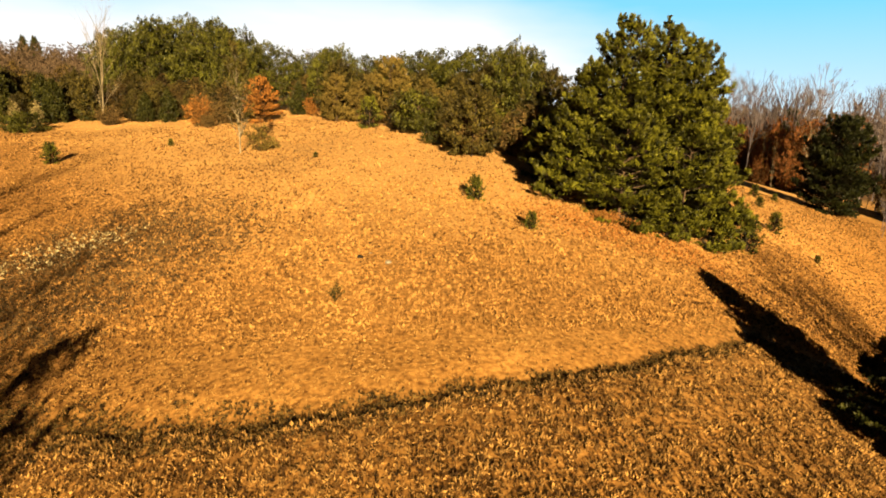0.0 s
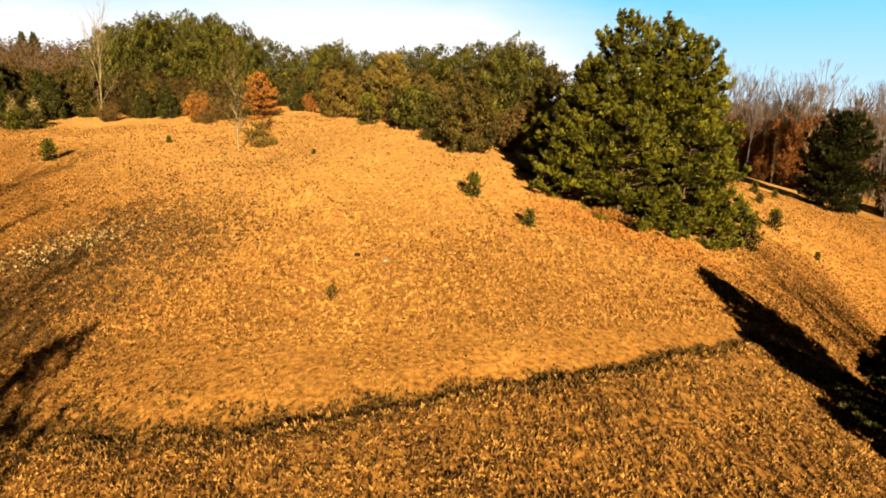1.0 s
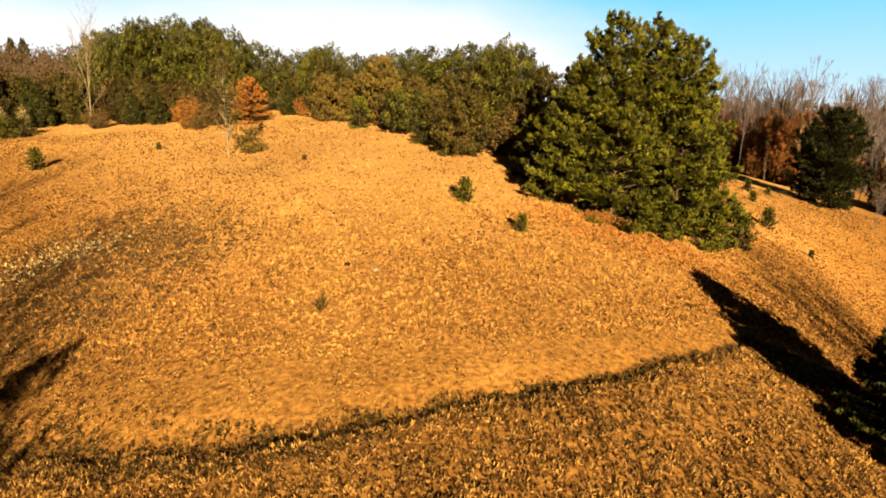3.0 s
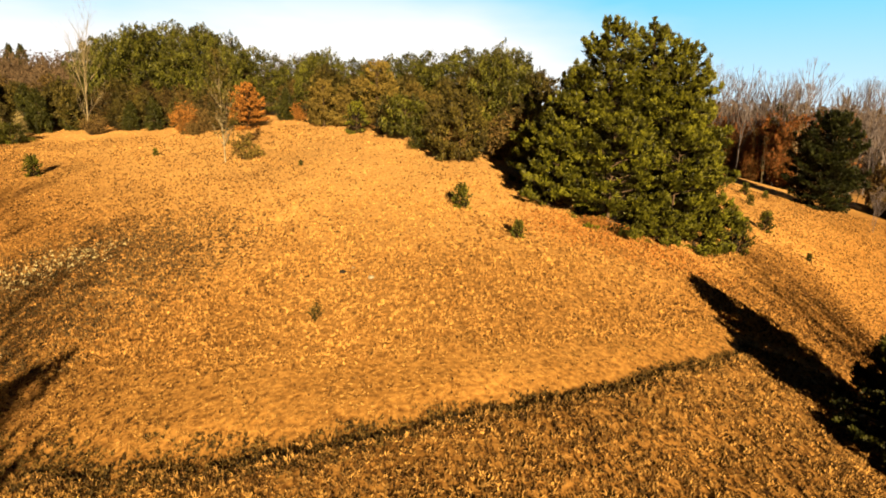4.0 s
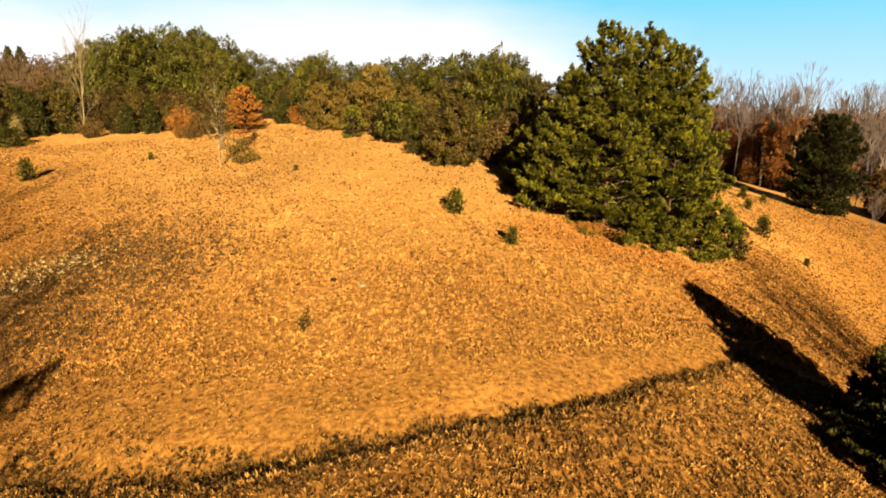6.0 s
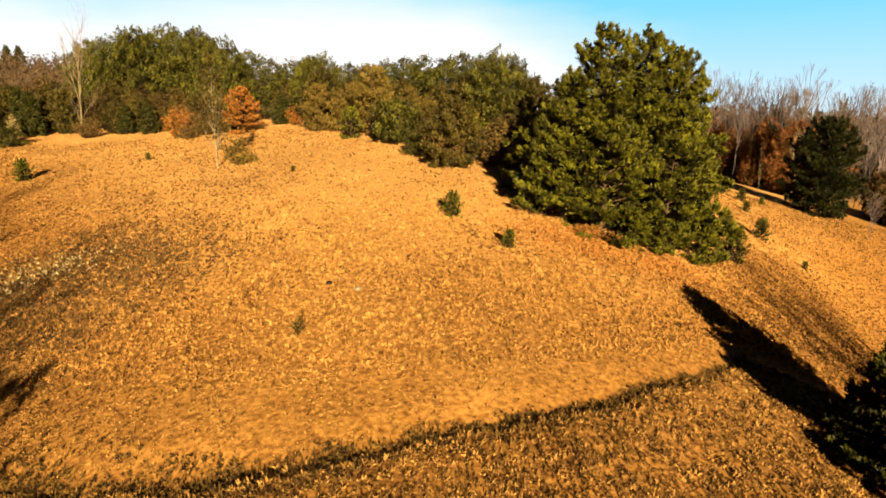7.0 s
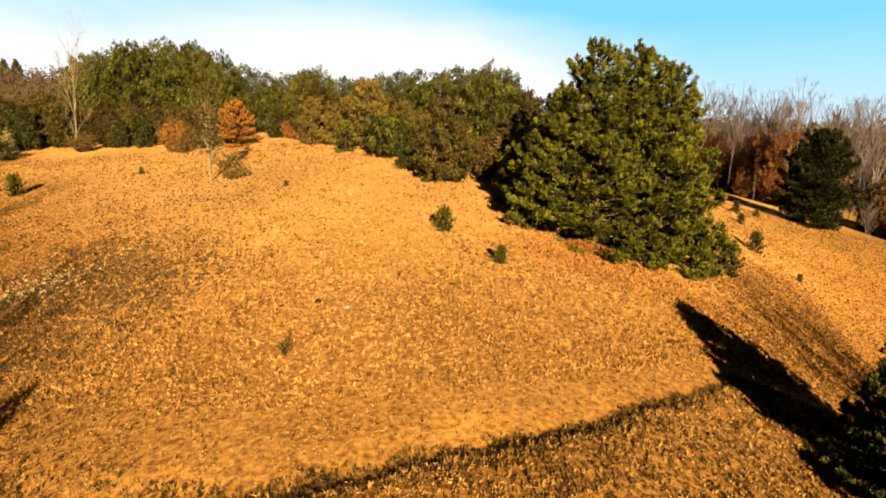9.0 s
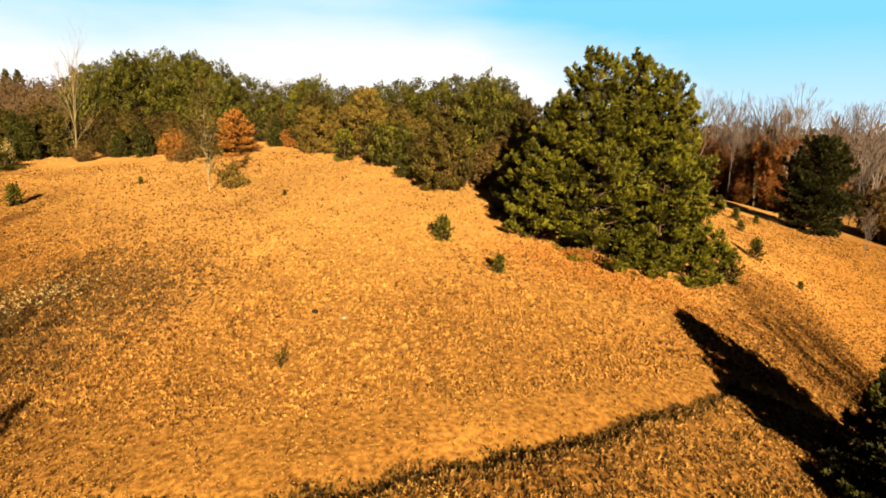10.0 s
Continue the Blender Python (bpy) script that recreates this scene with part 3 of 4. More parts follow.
def branching(H, spread, seed, fork=0.35, depth=4, kids=(5, 4, 4), r0=0.02, up=0.75, reach=(0.34, 0.5), wobble=0.05, start=(0, 0, -0.2), way=(0, 0, 1), thin=0.006):
    """A bare tree as sticks; also gives the twig ends."""
    r = random.Random(seed)
    segs, ends = [], []

    def grow(p, d, L, rad, lev):
        n = (5, 3, 2, 2)[lev]
        pts = [p]
        for k in range(n):
            d = (d + Vector((r.gauss(0, wobble), r.gauss(0, wobble), 0.05))).normalized()
            q = p + d * (L / n)
            ra, rb = rad * (1 - 0.75 * k / n), rad * (1 - 0.75 * (k + 1) / n)
            segs.append((*p, *q, ra, rb))
            p = q
            pts.append((p.copy(), d.copy(), rb))
        ends.append(p)
        if lev >= depth - 1:
            return
        for k in range(kids[lev]):
            f = (fork if lev == 0 else 0.25) + (1 - (fork if lev == 0 else 0.25)) * (k + r.random()) / kids[lev]
            i = min(n, max(1, int(f * n + 0.5)))
            q, dd, rb = pts[i]
            a = r.uniform(0, 6.283)
            side = Vector((math.cos(a), math.sin(a), 0))
            nd = (dd * up + side * spread + Vector((0, 0, 0.18))).normalized()
            grow(q, nd, L * r.uniform(*reach) * (1.2 - 0.6 * f), max(rb * 0.62, thin), lev + 1)

    grow(Vector(start), Vector(way).normalized(), H * 0.92, H * r0, 0)
    return segs, np.array([tuple(e) for e in ends])


def broadleaf(H, spread, seed, bark, leaf=None, per=10, size=0.35, width=0.3, name="tree", **kw):
    segs, ends = branching(H, spread, seed, **kw)
    V, Q = prisms(segs, 3)
    trunk = mesh(name + "_trunk", V, Q, bark)
    if leaf is None:
        return trunk, None
    ax = np.tile([0, 0, 0.3], (len(ends), 1))
    V, T = puffs(ends, ax, np.full(len(ends), size), per, width, 1.0)
    return trunk, mesh(name + "_crown", V, T, leaf)


def forking(H, seed):
    """A tall leafless tree: a straight bole that forks again and again into rising limbs and fine twigs."""
    r = random.Random(seed)
    segs = []

    def grow(p, d, L, rad, lev):
        end = 0.80 * rad if lev else 0.72 * rad
        for k in range(3 if lev == 0 else 2):
            n = 3 if lev == 0 else 2
            d = (d + Vector((r.gauss(0, 0.05), r.gauss(0, 0.05), 0.03))).normalized()
            q = p + d * (L / n)
            segs.append((*p, *q, rad + (end - rad) * k / n, rad + (end - rad) * (k + 1) / n))
            p = q
            if 0 < lev < 5 and k == 0 and r.random() < 0.7:
                side(p, d, L * 0.6, max(0.4 * rad, 0.014), lev + 2)
        if lev >= 6:
            return
        many = 3 if r.random() < 0.35 else 2
        a = r.uniform(0, 6.283)
        for k in range(many):
            a += 6.283 / many + r.uniform(-0.4, 0.4)
            out = r.uniform(0.18, 0.50)
            nd = (d + Vector((math.cos(a) * out, math.sin(a) * out, 0.16))).normalized()
            grow(p, nd, L * r.uniform(0.62, 0.84) if lev else L * r.uniform(0.5, 0.7), max(rad * r.uniform(0.62, 0.80), 0.016), lev + 1)

    def side(p, d, L, rad, lev):
        a = r.uniform(0, 6.283)
        grow(p, (d * 0.7 + Vector((math.cos(a), math.sin(a), 0)) * 0.7).normalized(), L, rad, lev)

    grow(Vector((0, 0, -0.3)), Vector((r.gauss(0, 0.03), r.gauss(0, 0.03), 1)), H * 0.46, H * 0.0125, 0)
    V, Q = prisms(segs, 3)
    top = V[:, 2].max()
    return mesh("bare_tree_trunk", V * [0.72, 0.72, H / top], Q, M_GREYBARK), None


def pole(H, seed):
    """A slim straight young tree, bare but for short rising twigs high up."""
    r = random.Random(seed)
    p, d, segs = Vector((0, 0, -0.3)), Vector((r.gauss(0, 0.03), r.gauss(0, 0.03), 1)), []
    for k in range(8):
        q = p + (d + Vector((r.gauss(0, 0.03), r.gauss(0, 0.03), 0))) * (H / 8)
        segs.append((*p, *q, 0.10 - 0.011 * k, 0.089 - 0.011 * k))
        for _ in range(0 if k < 3 else 5):
            a, L = r.uniform(0, 6.283), r.uniform(0.5, 1.6)
            o = p.lerp(q, r.random())
            segs.append((*o, o.x + L * 0.5 * math.cos(a), o.y + L * 0.5 * math.sin(a), o.z + L, 0.022, 0.008))
        p = q
    V, Q = prisms(segs, 4)
    return mesh("slim_trunk", V, Q, M_PALEBARK), None


def thicket(R, H, n, seed, twig, leaf, per=10, size=0.3, name="bush"):
    """Many thin stems from one root with small leaves or fine twigs at their ends."""
    r = random.Random(seed)
    segs, C, A = [], [], []
    for _ in range(n):
        a, q = r.uniform(0, 6.283), math.sqrt(r.random())
        L = H * (1 - 0.45 * q * q) * r.uniform(0.6, 1.05)
        bx, by = 0.35 * R * q * math.cos(a), 0.35 * R * q * math.sin(a)
        ex, ey = R * q * math.cos(a), R * q * math.sin(a)
        mx, my = 0.6 * ex + 0.4 * bx, 0.6 * ey + 0.4 * by
        segs.append((bx, by, -0.1, mx, my, L * 0.55, 0.022, 0.014))
        segs.append((mx, my, L * 0.55, ex, ey, L, 0.014, 0.005))
        for k in range(5):
            f = 0.25 + 0.75 * k / 4
            C.append((bx + (ex - bx) * f + r.gauss(0, 0.12 * R), by + (ey - by) * f + r.gauss(0, 0.12 * R), max(0.1, L * f + r.gauss(0, 0.06 * H))))
            A.append((0.3 * math.cos(a), 0.3 * math.sin(a), 0.7))
    V, Q = prisms(segs, 3)
    V2, T = puffs(np.array(C), np.array(A), np.full(len(C), size), per, 0.10, 0.9)
    return mesh(name + "_stems", V, Q, twig), mesh(name + "_crown", V2, T, leaf)


def plant(name, meshes, x, y, s=1.0, turn=0.0, tall=1.0, label="", category="tree", group="", low="trunk", top="crown", lean=0.0):
    """One tree or bush: an Empty on the ground that carries trunk and crown."""
    root = new(name)
    root.location, root.rotation_euler, root.scale = (x, y, float(ground_z(x, y)) - 0.03), (0, lean, turn), (s, s, s * tall)
    for nm, me in zip((low, top) if len(meshes) < 3 else (low, "dead_shade_brushwood", top), meshes):
        if me is not None:
            tagged(new(nm, me), kind="stuff" if nm == "dead_shade_brushwood" else "").parent = root
    return tagged(root, label, category, group)


# the great pine: several leaders grown into one crown
BIG = ((-1.2, 0, 9.05, 3.4, 1.85, 0.5), (0.95, 0.3, 8.85, 3.2, 1.9, 1.5), (2.5, 0.8, 8.2, 2.5, 2.1, 0.8), (2.7, -0.4, 5.6, 2.1, 2.0, 0.3), (-2.4, -0.2, 7.0, 2.4, 1.9, 0.3), (-3.9, -2.3, 3.7, 1.5, 2.2, 0.1), (-3.7, -0.9, 4.8, 1.6, 2.4, 0.1), (1.6, -2.4, 4.0, 2.4, 1.8, 0.1), (-1.6, -3.1, 4.7, 2.8, 1.8, 0.1), (-3.0, -1.6, 5.6, 2.1, 2.0, 0.2), (-4.2, 2.4, 4.2, 1.45, 2.6, 0.1), (-3.0, 2.6, 4.9, 1.8, 2.4, 0.1))
great = plant("pine_tree", (), 10.0, 28.9, label="large bushy green pine with several leaders on the slope", category="pine tree")
for k, stem in enumerate(BIG):
    for nm, me in zip(("trunk", "dead_shade_brushwood", "crown"), plumed(stem, 0.66, 9, 0.26, 15, M_PINE, 300 + k, "great_pine", (0.74, 1.10))):
        tagged(new(nm, me), kind="stuff" if nm == "dead_shade_brushwood" else "").parent = great

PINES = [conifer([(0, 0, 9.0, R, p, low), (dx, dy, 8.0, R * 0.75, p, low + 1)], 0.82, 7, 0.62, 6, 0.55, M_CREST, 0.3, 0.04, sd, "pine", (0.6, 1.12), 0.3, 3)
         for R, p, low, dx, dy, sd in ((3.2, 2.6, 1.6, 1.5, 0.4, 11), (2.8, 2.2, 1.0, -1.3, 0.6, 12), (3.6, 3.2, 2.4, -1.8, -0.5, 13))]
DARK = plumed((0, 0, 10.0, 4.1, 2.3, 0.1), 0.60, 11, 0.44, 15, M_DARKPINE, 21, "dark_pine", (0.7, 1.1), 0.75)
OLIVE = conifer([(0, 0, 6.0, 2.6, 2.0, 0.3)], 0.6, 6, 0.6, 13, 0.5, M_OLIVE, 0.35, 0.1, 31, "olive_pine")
YOUNG = [plumed((0, 0, 1.0, 0.46, 1.0, 0.03), 0.17, 5, 0.13, 9, M_PINE, 41 + k, "young_pine", (0.5, 1.3), 0.8) for k in range(2)]
SPRUCE = conifer([(0, 0, 3.2, 1.0, 1.0, 0.1)], 0.30, 6, 0.36, 11, 0.5, M_NEARPINE, 0.2, 0.08, 51, "spruce", candles=3)
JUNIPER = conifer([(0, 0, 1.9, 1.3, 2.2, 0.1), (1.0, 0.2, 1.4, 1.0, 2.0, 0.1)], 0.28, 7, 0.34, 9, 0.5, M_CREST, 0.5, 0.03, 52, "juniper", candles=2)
NEAR = plumed((0, 0, 5.15, 2.9, 1.4, 0.05), 0.34, 10, 0.20, 15, M_NEARPINE, 61, "near_pine", (0.88, 1.08))
PINEBUSH = plumed((0, 0, 1.9, 1.6, 2.2, 0.05), 0.28, 9, 0.26, 14, M_PINE, 53, "low_pine", (0.7, 1.15), 0.4)
BARE = [forking(15, 70 + k) for k in range(4)]
RUSSET = [thicket(1.7, 6.0, 60, 112 + k, M_TWIG, M_BROWN, 7, 0.4, "russet_brush") for k in range(2)]
POLE = [pole(9.5, 75 + k) for k in range(3)]


def forked(seed):
    """A tall pale tree that forks low into slim rising stems."""
    segs = [(0, 0, -0.3, 0.05, 0, 2.2, 0.12, 0.10), (0.05, 0, 2.2, 0, 0, 4.2, 0.10, 0.09)]
    for k, (dx, dy, L, z) in enumerate(((-0.20, 0.05, 8.5, 3.6), (-0.06, 0.1, 9.5, 4.1), (0.06, 0.0, 11.0, 4.1), (0.20, -0.1, 7.5, 4.8), (0.32, 0.1, 4.5, 1.8), (-0.36, 0.1, 3.6, 1.4))):
        segs += branching(L, 0.5, seed + k, depth=3, kids=(12, 7), fork=0.2, r0=0.0062, start=(0, 0, z), way=(dx, dy, 1), wobble=0.06)[0]
    V, Q = prisms(segs, 4)
    return mesh("pale_tree_trunk", V, Q, M_PALEBARK), None


PALE = forked(81)
OAK = [broadleaf(9, 0.7, 90 + k, M_TWIG, M_BROWN, 8, 0.5, 0.11, depth=4, kids=(10, 5, 2), fork=0.12, r0=0.012, name="brown_oak") for k in range(2)]
ORANGE = plumed((0, 0, 4.5, 2.0, 1.9, 0.2), 0.46, 8, 0.24, 12, M_ORANGE, 95, "orange_tree", (0.55, 1.15), 0.35)
YELLOW = conifer([(0, 0, 6.0, 2.3, 2.0, 0.4), (0.9, 0.2, 4.8, 1.6, 2.0, 0.4)], 0.55, 6, 0.5, 16, 0.45, M_YELLOW, 0.6, 0.2, 96, "yellow_tree")
SAPLING = broadleaf(7.0, 0.5, 97, M_PALEBARK, M_OLIVE, 7, 0.42, 0.09, wobble=0.02, depth=3, kids=(28, 6), fork=0.10, r0=0.010, reach=(0.24, 0.36), name="sapling")
TAN = [thicket(1.9, 3.4, 90, 101 + k, M_TWIG, M_TWIG, 12, 0.42, "tan_brush") for k in range(2)]
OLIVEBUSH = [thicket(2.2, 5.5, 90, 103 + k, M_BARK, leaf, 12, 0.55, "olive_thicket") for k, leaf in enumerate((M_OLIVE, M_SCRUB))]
REDBUSH = thicket(1.4, 3.3, 70, 105, M_TWIG, M_ORANGE, 10, 0.32, "orange_bush")
BRACKEN = thicket(1.0, 0.7, 45, 108, M_BRACKEN, M_BRACKEN, 8, 0.2, "bracken")
PLUME = thicket(0.5, 3.0, 40, 106, M_PLUME, M_PLUME, 8, 0.4, "plume")
LOWBUSH = conifer([(0, 0, 1.7, 1.0, 1.5, 0.2), (0.4, 0.2, 1.2, 0.8, 1.5, 0.1)], 0.26, 6, 0.3, 7, 0.5, M_YELLOW, 0.5, 0.3, 109, "low_bush", (0.4, 1.25), 0.3, 2)
SHRUB = broadleaf(0.5, 0.75, 110, M_DARKPINE, M_YELLOW, 4, 0.06, 0.3, depth=3, kids=(9, 3), fork=0.04, r0=0.04, reach=(0.6, 0.85), thin=0.011, start=(0, 0, -0.03), name="twiggy_shrub")
BROWNBUSH = thicket(1.6, 2.3, 70, 107, M_BARK, M_TWIG, 10, 0.3, "brown_bush")

pn = "green pine in the row along the crest"
for k, x, y, hgt, wide in ((2, -47, 84.3, 11.0, 0.95), (1, -44.1, 82, 11.3, 0.8), (0, -43.5, 86.4, 12.2, 0.95), (2, -40.1, 84, 12.2, 0.85), (0, -38.7, 88, 12.8, 1.0), (1, -36, 86, 12.4, 0.9), (2, -32, 83, 11.6, 0.95), (0, -35.5, 92, 12.3, 1.0), (1, -28.7, 80, 10.3, 0.8), (0, -25.1, 76, 10.0, 0.7),
                           (2, -21.9, 74, 8.2, 0.9), (1, -19.9, 76, 7.4, 0.95), (0, -18.4, 80, 7.1, 1.05), (2, -15.5, 80, 7.6, 1.0), (1, -14.4, 72, 7.3, 0.85), (0, -12.5, 71, 7.7, 0.95), (2, -9.4, 70, 6.4, 1.0), (1, -7.6, 74, 6.6, 1.05), (0, -5.1, 70, 6.9, 1.0), (2, -2.6, 66, 6.9, 1.0), (1, -0.4, 64, 7.2, 1.05), (0, 1.7, 62, 6.7, 1.1), (2, 3.5, 56, 7.0, 1.05),
                           (1, 3.9, 42.5, 6.4, 0.75), (0, 4.7, 40, 6.8, 0.85), (2, 5.9, 41.5, 6.5, 0.8), (0, 8, 72, 8.8, 0.95), (1, 10.3, 62, 6.2, 0.9), (1, -53.6, 69.4, 9.0, 0.6)):
    s = hgt / 9.0
    plant("pine_tree", PINES[k], x, y, s * wide, x * 1.7, 1 / wide, pn, "pine tree", "pines along the crest")
plant("pine_tree", DARK, 43.0, 61.2, 0.92, 0.4, 1.06, "broad dark green pine standing before the bare wood", "pine tree")
for x, y, hgt in ((1.9, 34.6, 3.9), (-11, 61.6, 5.6), (2.8, 41, 5.0), (-39.6, 74.9, 5.5), (7.5, 41, 5.2), (-7.8, 61, 4.6), (-2.2, 57, 4.6), (1.2, 47, 4.2)):
    plant("olive_pine", OLIVE, x, y, hgt / 6, x, 1.0, "olive-brown scrubby pine at the edge of the grass", "pine tree", "scrub along the crest")
plant("yellow_tree", YELLOW, -4.9, 54.2, 0.93, 0.3, 1.0, "slender tree with yellowish olive leaves and pale stem", "tree")
plant("orange_tree", ORANGE, -19.2, 61.4, 1.0, 0.8, 1.0, "small tree with rusty orange autumn leaves", "tree")
plant("orange_bush", REDBUSH, -25.6, 61.3, 1.0, 0.2, 1.0, "rusty orange leafy bush beside the pines", "bush", low="brushwood")
plant("orange_bush", REDBUSH, -15.0, 67.0, 0.7, 1.2, 1.0, "low russet bush at the crest", "bush", low="brushwood")
plant("orange_bush", REDBUSH, -8.6, 60.0, 0.7, 2.2, 1.0, "low russet bush at the crest", "bush", low="brushwood")
plant("sapling", SAPLING, -14.3, 40.8, 1.0, 0.5, 1.0, "thin pale sapling with few leaves in the grass", "sapling")
plant("olive_bush", LOWBUSH, -12.9, 40.6, 1.15, 0.5, 0.85, "open olive bush beside the thin sapling", "bush")
plant("spruce", SPRUCE, -31.8, 67.6, 1.08, 0.5, 1.0, "small dark conical spruce before the pines", "spruce")
plant("young_pine", YOUNG[0], -6.24, 50.0, 2.0, 0.5, 1.0, "young green pine alone on the crest", "young pine")
plant("bare_tree", PALE, -40.1, 68.5, 0.94, 0.0, 1.0, "tall leafless tree with forked pale stems", "tree", lean=radians(5))
plant("brown_bush", BROWNBUSH, -38.3, 67.0, 1.0, 0.5, 1.0, "dark brown bush at the foot of a bare tree", "bush", low="brushwood")
plant("juniper", JUNIPER, -0.3, 38.8, 0.75, 0.1, 1.0, "low green juniper at the edge of the brush", "bush")
plant("juniper", JUNIPER, -1.9, 44.8, 1.5, 1.1, 1.0, "rounded green juniper at the edge of the scrub", "bush")
plant("low_pine", PINEBUSH, 13.2, 27.2, 1.15, 2.1, 1.0, "low spreading green pine below the large pine", "bush")
plant("low_pine", PINEBUSH, 10.4, 25.6, 0.9, 3.1, 0.8, "low spreading green pine below the large pine", "bush")
plant("juniper", JUNIPER, -44.4, 62.1, 1.4, 3.1, 0.75, "low dark juniper on the open slope", "bush")
for k, x, y, s in ((0, 1.9, 35.6, 0.8), (1, 5.0, 36.2, 0.8), (1, 5.8, 36.4, 0.9), (0, -27.5, 66.5, 0.9), (1, -23.4, 62.6, 0.75), (0, -20.8, 62.5, 0.45), (1, -24.2, 60.0, 0.45)):
    plant("tan_brush", TAN[k], x, y, s, x, 1.0, "leafless tan brush at the edge of the grass", "bush", "tan brush", low="brushwood")
for k, x, y, s in ((0, -37.5, 74, 1.0), (1, -32.4, 72.8, 0.8), (0, -27, 70, 0.8), (1, -57.5, 79.9, 1.3), (0, -50.1, 80, 1.1), (1, -53.8, 83, 1.2), (1, -17.2, 73, 0.8), (0, -14.2, 75, 0.8), (1, -9.0, 76, 0.8), (1, -42.5, 77, 0.9), (0, -22, 71, 0.8), (1, -35.2, 73.5, 0.95), (1, -30.2, 71.5, 0.85), (1, -25.2, 69.0, 0.75), (1, -39.8, 74.5, 0.9), (1, -46, 76.5, 0.9)):
    plant("olive_thicket", OLIVEBUSH[k], x, y, s, x, 1.0, "tangled olive-brown thicket before the pines", "bush", "thicket along the crest", low="brushwood")
for x, y, s in ((7.5, 24.9, 0.7), (8.5, 24.9, 0.6)):
    plant("bracken", BRACKEN, x, y, s, x, 1.0, "rusty orange dead bracken under the large pine", "bracken", "bracken under the pine", low="brushwood")
for x, y, s in ((-57.0, 76, 1.1), (-52.5, 75, 0.95), (-47.5, 75.5, 0.95), (-44.0, 73, 0.85), (-50.5, 70, 0.6), (-36.5, 69.5, 0.6), (-34.2, 70.5, 0.7), (-29.5, 68.5, 0.55)):
    plant("olive_pine", OLIVE, x, y, s, x, 1.0, "olive-brown scrubby pine at the edge of the grass", "pine tree", "scrub along the crest")
for x, y, s in ((2.3, 36.6, 0.6), (5.2, 36.6, 0.65), (0.7, 38.3, 0.5), (0.9, 40.0, 0.65), (-3.4, 47.5, 0.6)):
    plant("olive_thicket", OLIVEBUSH[0], x, y, s, x, 1.0, "tangled olive-brown thicket beside tan brush", "bush", "thicket along the crest", low="brushwood")
for x, y, s in ((-10.6, 58.5, 0.72), (-8.2, 57, 0.6), (-1.4, 50, 0.62), (0.4, 45.5, 0.5)):
    plant("yellow_tree", YELLOW, x, y, s, x, 1.0, "small scrubby tree with dull yellowish olive leaves", "tree", "scrub along the crest")
for x, y, s in ((-47.2, 71, 1.55), (-50.2, 73.5, 1.7), (-44.4, 73, 1.35), (-34.8, 68.4, 1.0), (-53.5, 72, 1.8), (-17.0, 69, 1.1)):
    plant("spruce", SPRUCE, x, y, s, x, 1.0, "dark conical spruce among the thicket", "spruce", "spruces in the thicket")
plant("plume_grass", PLUME, -49.5, 67.3, 1.0, 0.5, 1.0, "tall pale cream plume grass before the thicket", "grass clump", low="brushwood")
plant("plume_grass", PLUME, -47.0, 67.4, 1.0, 1.5, 1.0, "tall pale cream plume grass before the thicket", "grass clump", low="brushwood")
plant("pine_tree", NEAR, 12.8, 11.3, 1.0, 0.0, 1.0, "small dense dark pine near the tall grass", "pine tree", lean=radians(-5))
plant("shrub", SHRUB, -2.75, 14.6, 0.9, 0.3, 1.0, "sparse twiggy shrub with few olive leaves", "shrub", low="brushwood")
for k, x, y, s in ((1, 1.6, 24.9, 0.85), (0, 3.6, 21.3, 0.55), (1, 17.0, 30.0, 1.4), (0, 23.6, 38.7, 1.1), (1, -29.6, 43.3, 1.25), (0, -22.6, 48, 0.5), (1, 32.8, 62, 1.1), (0, 29.5, 52.5, 0.9), (1, 22, 40.5, 0.6), (0, -7.85, 35.8, 0.3), (1, 27, 47, 0.7), (0, 33, 55, 0.6), (1, 25.6, 36.5, 0.45)):
    plant("young_pine", YOUNG[k], x, y, s, x, 1.0, "young bushy green pine in dry grass", "young pine", "young pines on the slope")

# the bare wood beyond the eastern slope: its edge runs away from the dark pine
wood = random.Random(5)


def wood_edge(y):
    return 50 + 0.27 * (y - 66)


for k, (x, y, hgt) in enumerate([(52.1, 118, 21.1), (50.8, 112, 21.6), (51.9, 108, 20.6), (61.7, 120, 20.9), (56.1, 104, 20.6), (64.4, 112, 21.6), (62.3, 104, 20.5), (73.3, 118, 20.9), (63.9, 98, 22.2), (75.3, 108, 19.4), (64.9, 90, 18.6), (63.0, 84, 18.4), (62.9, 80, 16.3), (74.3, 92, 18.6)]):
    plant("bare_tree", BARE[k % 4], x, y, 0.9 * hgt / 15, k * 1.3, 1.11, "tall leafless grey tree in the wood", "tree", "bare wood")
for k in range(16):
    y = wood.uniform(100, 150)
    x = wood_edge(y) + wood.uniform(-6, 30)
    plant("bare_tree", BARE[k % 4], x, y, wood.uniform(0.95, 1.2), wood.uniform(0, 6), 1.0, "tall leafless grey tree in the wood", "tree", "bare wood")
for k in range(44):
    y = wood.uniform(82, 138)
    x = wood_edge(y) + wood.uniform(-1.5, 5)
    plant("bare_tree", POLE[k % 3], x, y, wood.uniform(0.8, 1.2), wood.uniform(0, 6), 1.0, "slim straight leafless trunk at the edge of the wood", "tree", "slim trunks at the wood edge")
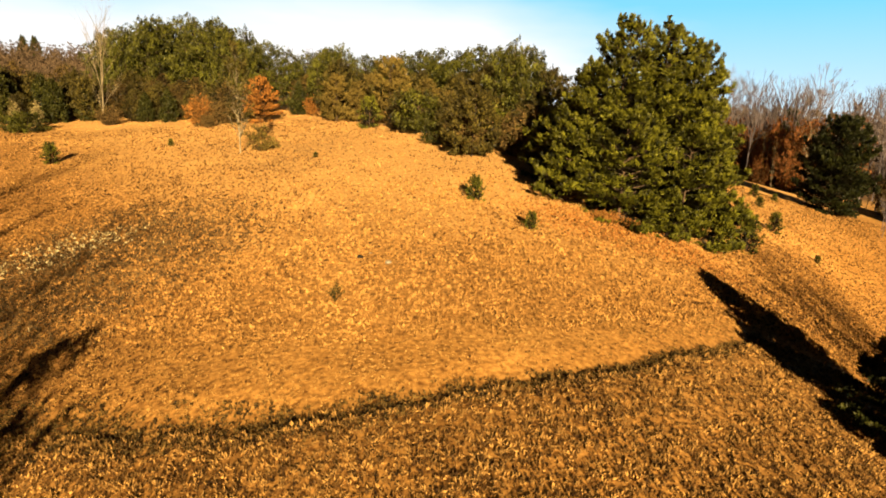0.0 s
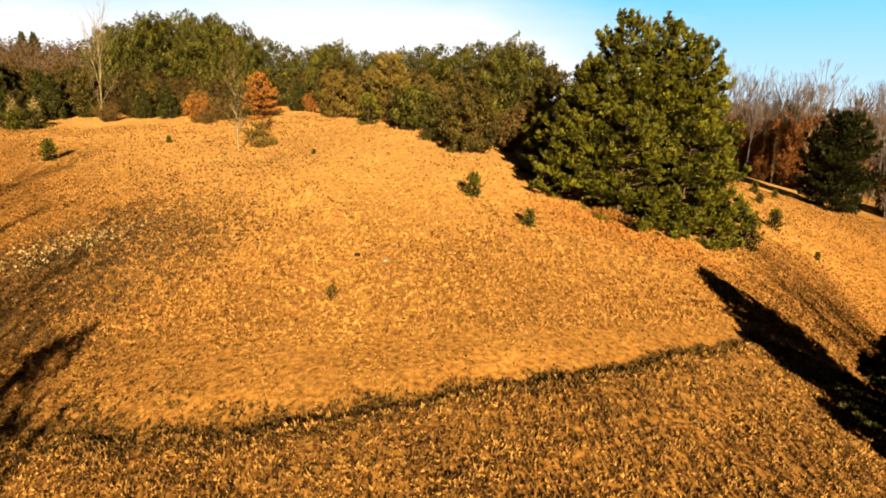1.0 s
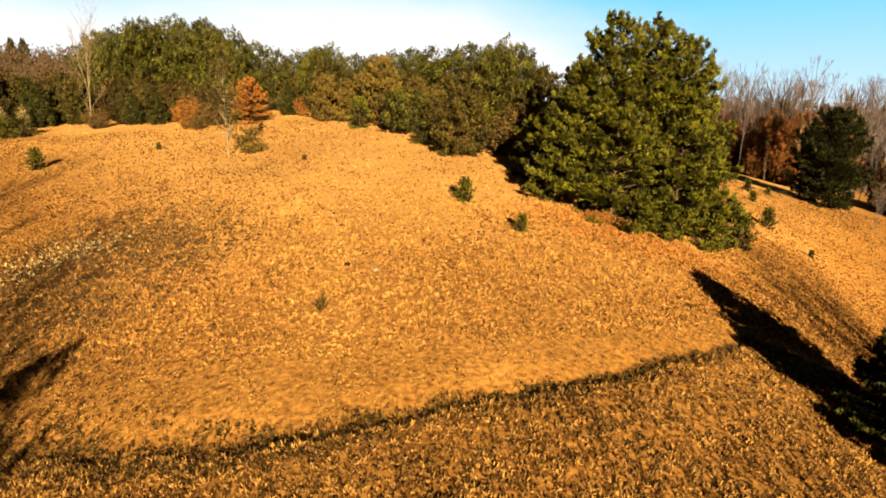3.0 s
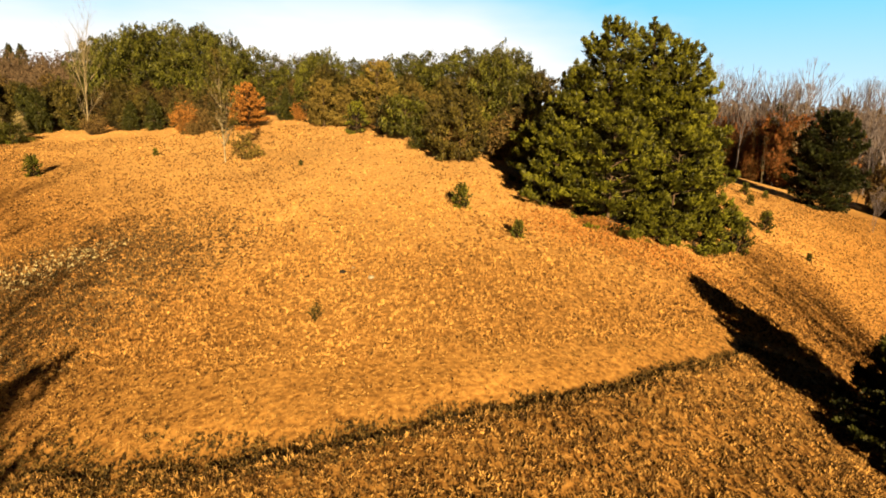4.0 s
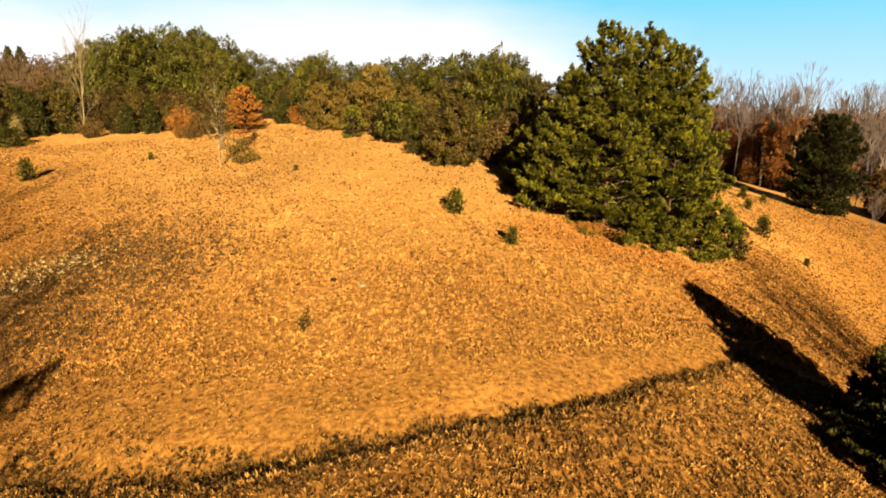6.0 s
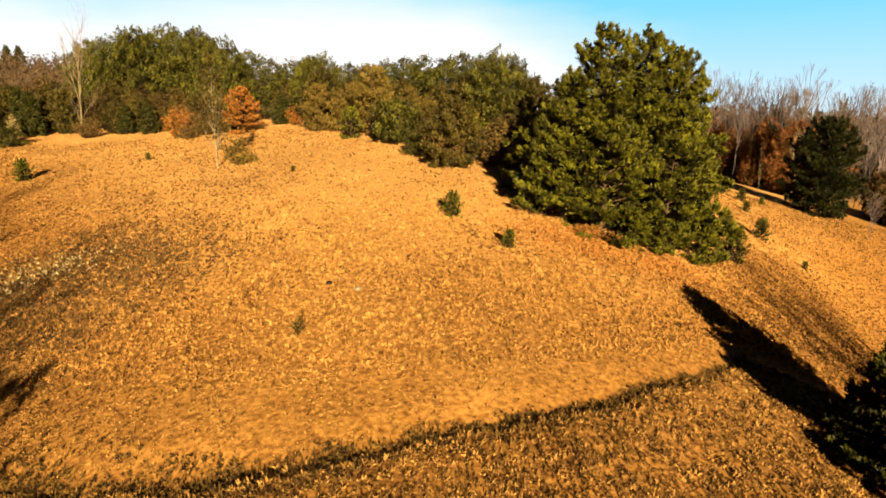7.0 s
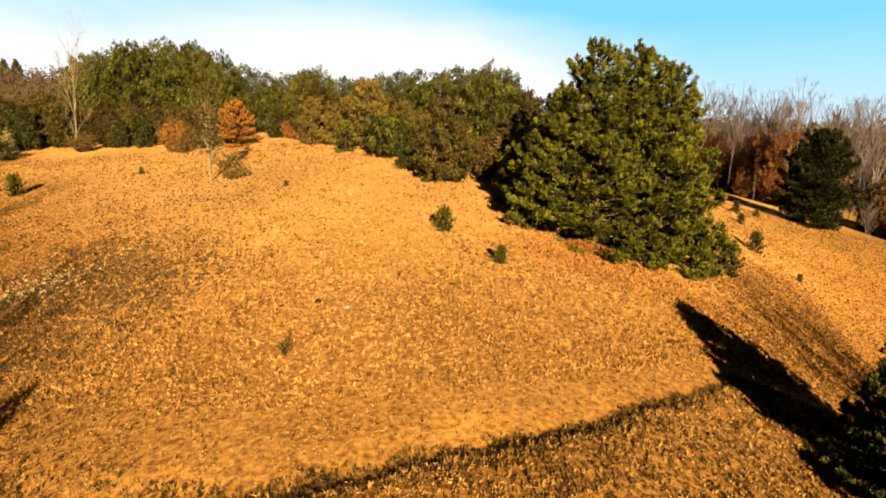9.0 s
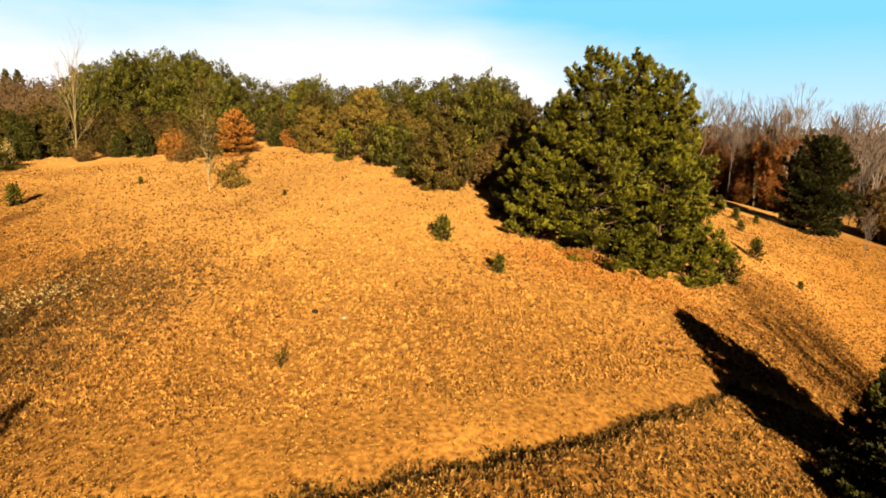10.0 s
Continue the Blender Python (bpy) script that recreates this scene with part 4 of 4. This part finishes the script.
for k in range(14):
    y = wood.uniform(108, 145)
    plant("brown_oak", OAK[k % 2], 0.485 * y + wood.uniform(0, 7), y, wood.uniform(0.9, 1.3), wood.uniform(0, 6), 1.0, "young oak still holding russet brown leaves", "tree", "oaks at the edge of the wood")
for k in range(78):
    y = wood.uniform(92, 160)
    x = wood_edge(y) + 1 + abs(wood.gauss(0, 1)) * 6
    plant("brown_oak", OAK[k % 2], x, y, wood.uniform(0.9, 1.35), wood.uniform(0, 6), 1.0, "young oak still holding russet brown leaves", "tree", "oaks at the edge of the wood")
for k in range(26):
    y = wood.uniform(84, 138)
    x = wood_edge(y) + wood.uniform(-2.5, 3)
    plant("russet_brush", RUSSET[k % 2], x, y, wood.uniform(0.8, 1.3), wood.uniform(0, 6), 1.0, "upright brush holding russet leaves at the wood's edge", "bush", "russet brush by the wood", low="brushwood")
for x, y, s in ((63, 104.5, 1.4), (70, 110, 1.25)):
    plant("pine_tree", SPRUCE, x, y, s * 2.6, x, 1.15, "dark narrow pine among the bare trees", "pine tree")
for k in range(9):
    y = wood.uniform(58, 78)
    x = wood_edge(y) + wood.uniform(5, 12)
    plant("tan_brush", TAN[k % 2], x, y, wood.uniform(1.0, 1.5), k, 1.3, "tall tangle of leafless brown brush by the wood", "bush", "tan brush", low="brushwood")
for k in range(9):
    y = wood.uniform(60, 82)
    x = wood_edge(y) + wood.uniform(6.5, 16)
    plant("bare_tree", BARE[k % 4], x, y, wood.uniform(0.5, 0.8), k, 1.0, "slim leafless tree beside the dark pine", "tree", "bare wood")
for x, y, s in ((47.2, 58.6, 0.3), (44.2, 54.6, 0.26)):
    plant("bare_tree", BARE[0], x, y, s, x, 1.0, "thin leafless sapling on the eastern slope", "sapling")
# far wooded land, too far off to tell its trees apart
def far_wood(x0, x1, y0, y1, n, tall):
    x, y = rng.uniform(x0, x1, n), rng.uniform(y0, y1, n)
    z = ground_z(x, y)
    hgt = tall * rng.uniform(0.5, 1.15, n)
    C, A, S = [], [], []
    for f in (0.02, 0.18, 0.32, 0.46, 0.6, 0.72, 0.84):
        C.append(np.stack([x + rng.normal(0, 0.8 + f, n), y, z + hgt * f], 1))
        A.append(np.tile([0.0, 0.0, 1.6], (n, 1)))
        S.append(hgt * (0.17 if f > 0.1 else 0.5))
    V, T = puffs(np.concatenate(C), np.concatenate(A), np.concatenate(S), 4, 0.15, 0.9)
    tagged(new("far_wood", mesh("far_wood", V, T, M_FAR)), "distant brown leafless wood on the rising land", "wood", kind="stuff")


far_wood(-420, -150, 300, 420, 1500, 11)
far_wood(-125, -62, 100, 190, 500, 7)
far_wood(-150, 120, 200, 330, 900, 9)
far_wood(-300, -110, 190, 300, 700, 9)
far_wood(75, 260, 135, 230, 1000, 18)
far_wood(60, 340, 225, 330, 1000, 19)
for x, y in ((-262, 372), (-256, 374)):
    plant("pine_tree", SPRUCE, x, y, 4.2, x, 1.2, "distant dark pine above the wooded rise", "pine tree")
for x, y in ((-26.8, 109.8), (-25.1, 110), (-24.2, 110)):
    plant("bare_tree", BARE[1], x, y, 0.62, x, 1.0, "distant slender bare tree above the pines", "tree", "far wood")
# trees beside and behind the viewer, whose shadows streak both flanks
SHADE = [broadleaf(14, 0.6, 120 + k, M_BARK, depth=4, kids=(14, 7, 4), fork=0.22, r0=0.0095, thin=0.014, name="twiggy_tree") for k in range(2)]
for k, x, y, s in ((0, -11.0, -2.0, 0.95), (1, -15.0, -3, 1.1), (1, -9.5, -5, 1.0), (0, -11.5, -8, 1.0), (0, -5.7, -12.4, 0.66), (1, -6.9, -13.1, 0.64), (0, -17.5, 1, 1.0), (0, 20.5, 6, 0.95), (1, 23, 8, 0.95), (0, 22, 4, 1.05), (1, 25, 9.5, 0.95), (0, 18.8, 3, 0.85), (1, 19.8, 9, 0.9), (0, 24, 12.5, 0.9), (1, 27, 12, 1.0), (1, 21.2, 7.5, 0.95), (0, 24.2, 6.5, 1.0), (1, 26, 10.5, 1.0), (0, 22.6, 10, 0.9), (0, -18.5, 4, 1.05), (0, -24.0, 16.5, 0.95), (1, -23.0, 14.5, 1.0)):
    plant("bare_tree", SHADE[k], x, y, s, x, 1.0, "twiggy leafless tree whose shadow falls over the slope", "tree", "bare trees")
# unseen oaks, added to cast the dense soft shadow over the western way
for k, x, y, s in ((1, -7.7, 0.9, 0.62), (0, -9.0, 0.8, 0.62), (1, -8.2, -0.4, 0.66)):
    plant("brown_oak", OAK[k], x, y, s, x, 1.0, "young oak still holding russet brown leaves", "tree", "oaks beside the knoll")


def stone(x, y, s, seed, mat=M_STONE, label="small pale stone lying in short dry grass"):
    bm = bmesh.new()
    bmesh.ops.create_icosphere(bm, subdivisions=2, radius=s)
    for v in bm.verts:
        v.co *= 1 + 0.25 * noise.noise(v.co * (2 / s) + Vector((seed, 0, 0)))
        v.co.z *= 0.6
    me = bpy.data.meshes.new("stone")
    bm.to_mesh(me)
    bm.free()
    me.materials.append(mat)
    ob = new("stone", me)
    ob.location = (x, y, float(ground_z(x, y)) + s * 0.25)
    tagged(ob, label, "stone")


stone(-1.53, 17.35, 0.11, 3.0)
stone(-2.2, 18.2, 0.05, 5.0)
# a fixed dark lump stands in for the viewing drone's moving shadow
M_DRONESHADOW = surface("drone_shadow", (0.00446, 0.00335, 0.00223), (0.0186, 0.0134, 0.00818), 0.9, 20.0, 3.0, False, 0.02)
stone(-2.49, 17.85, 0.11, 7.0, M_DRONESHADOW, "small dark lump standing in for the drone's shadow")
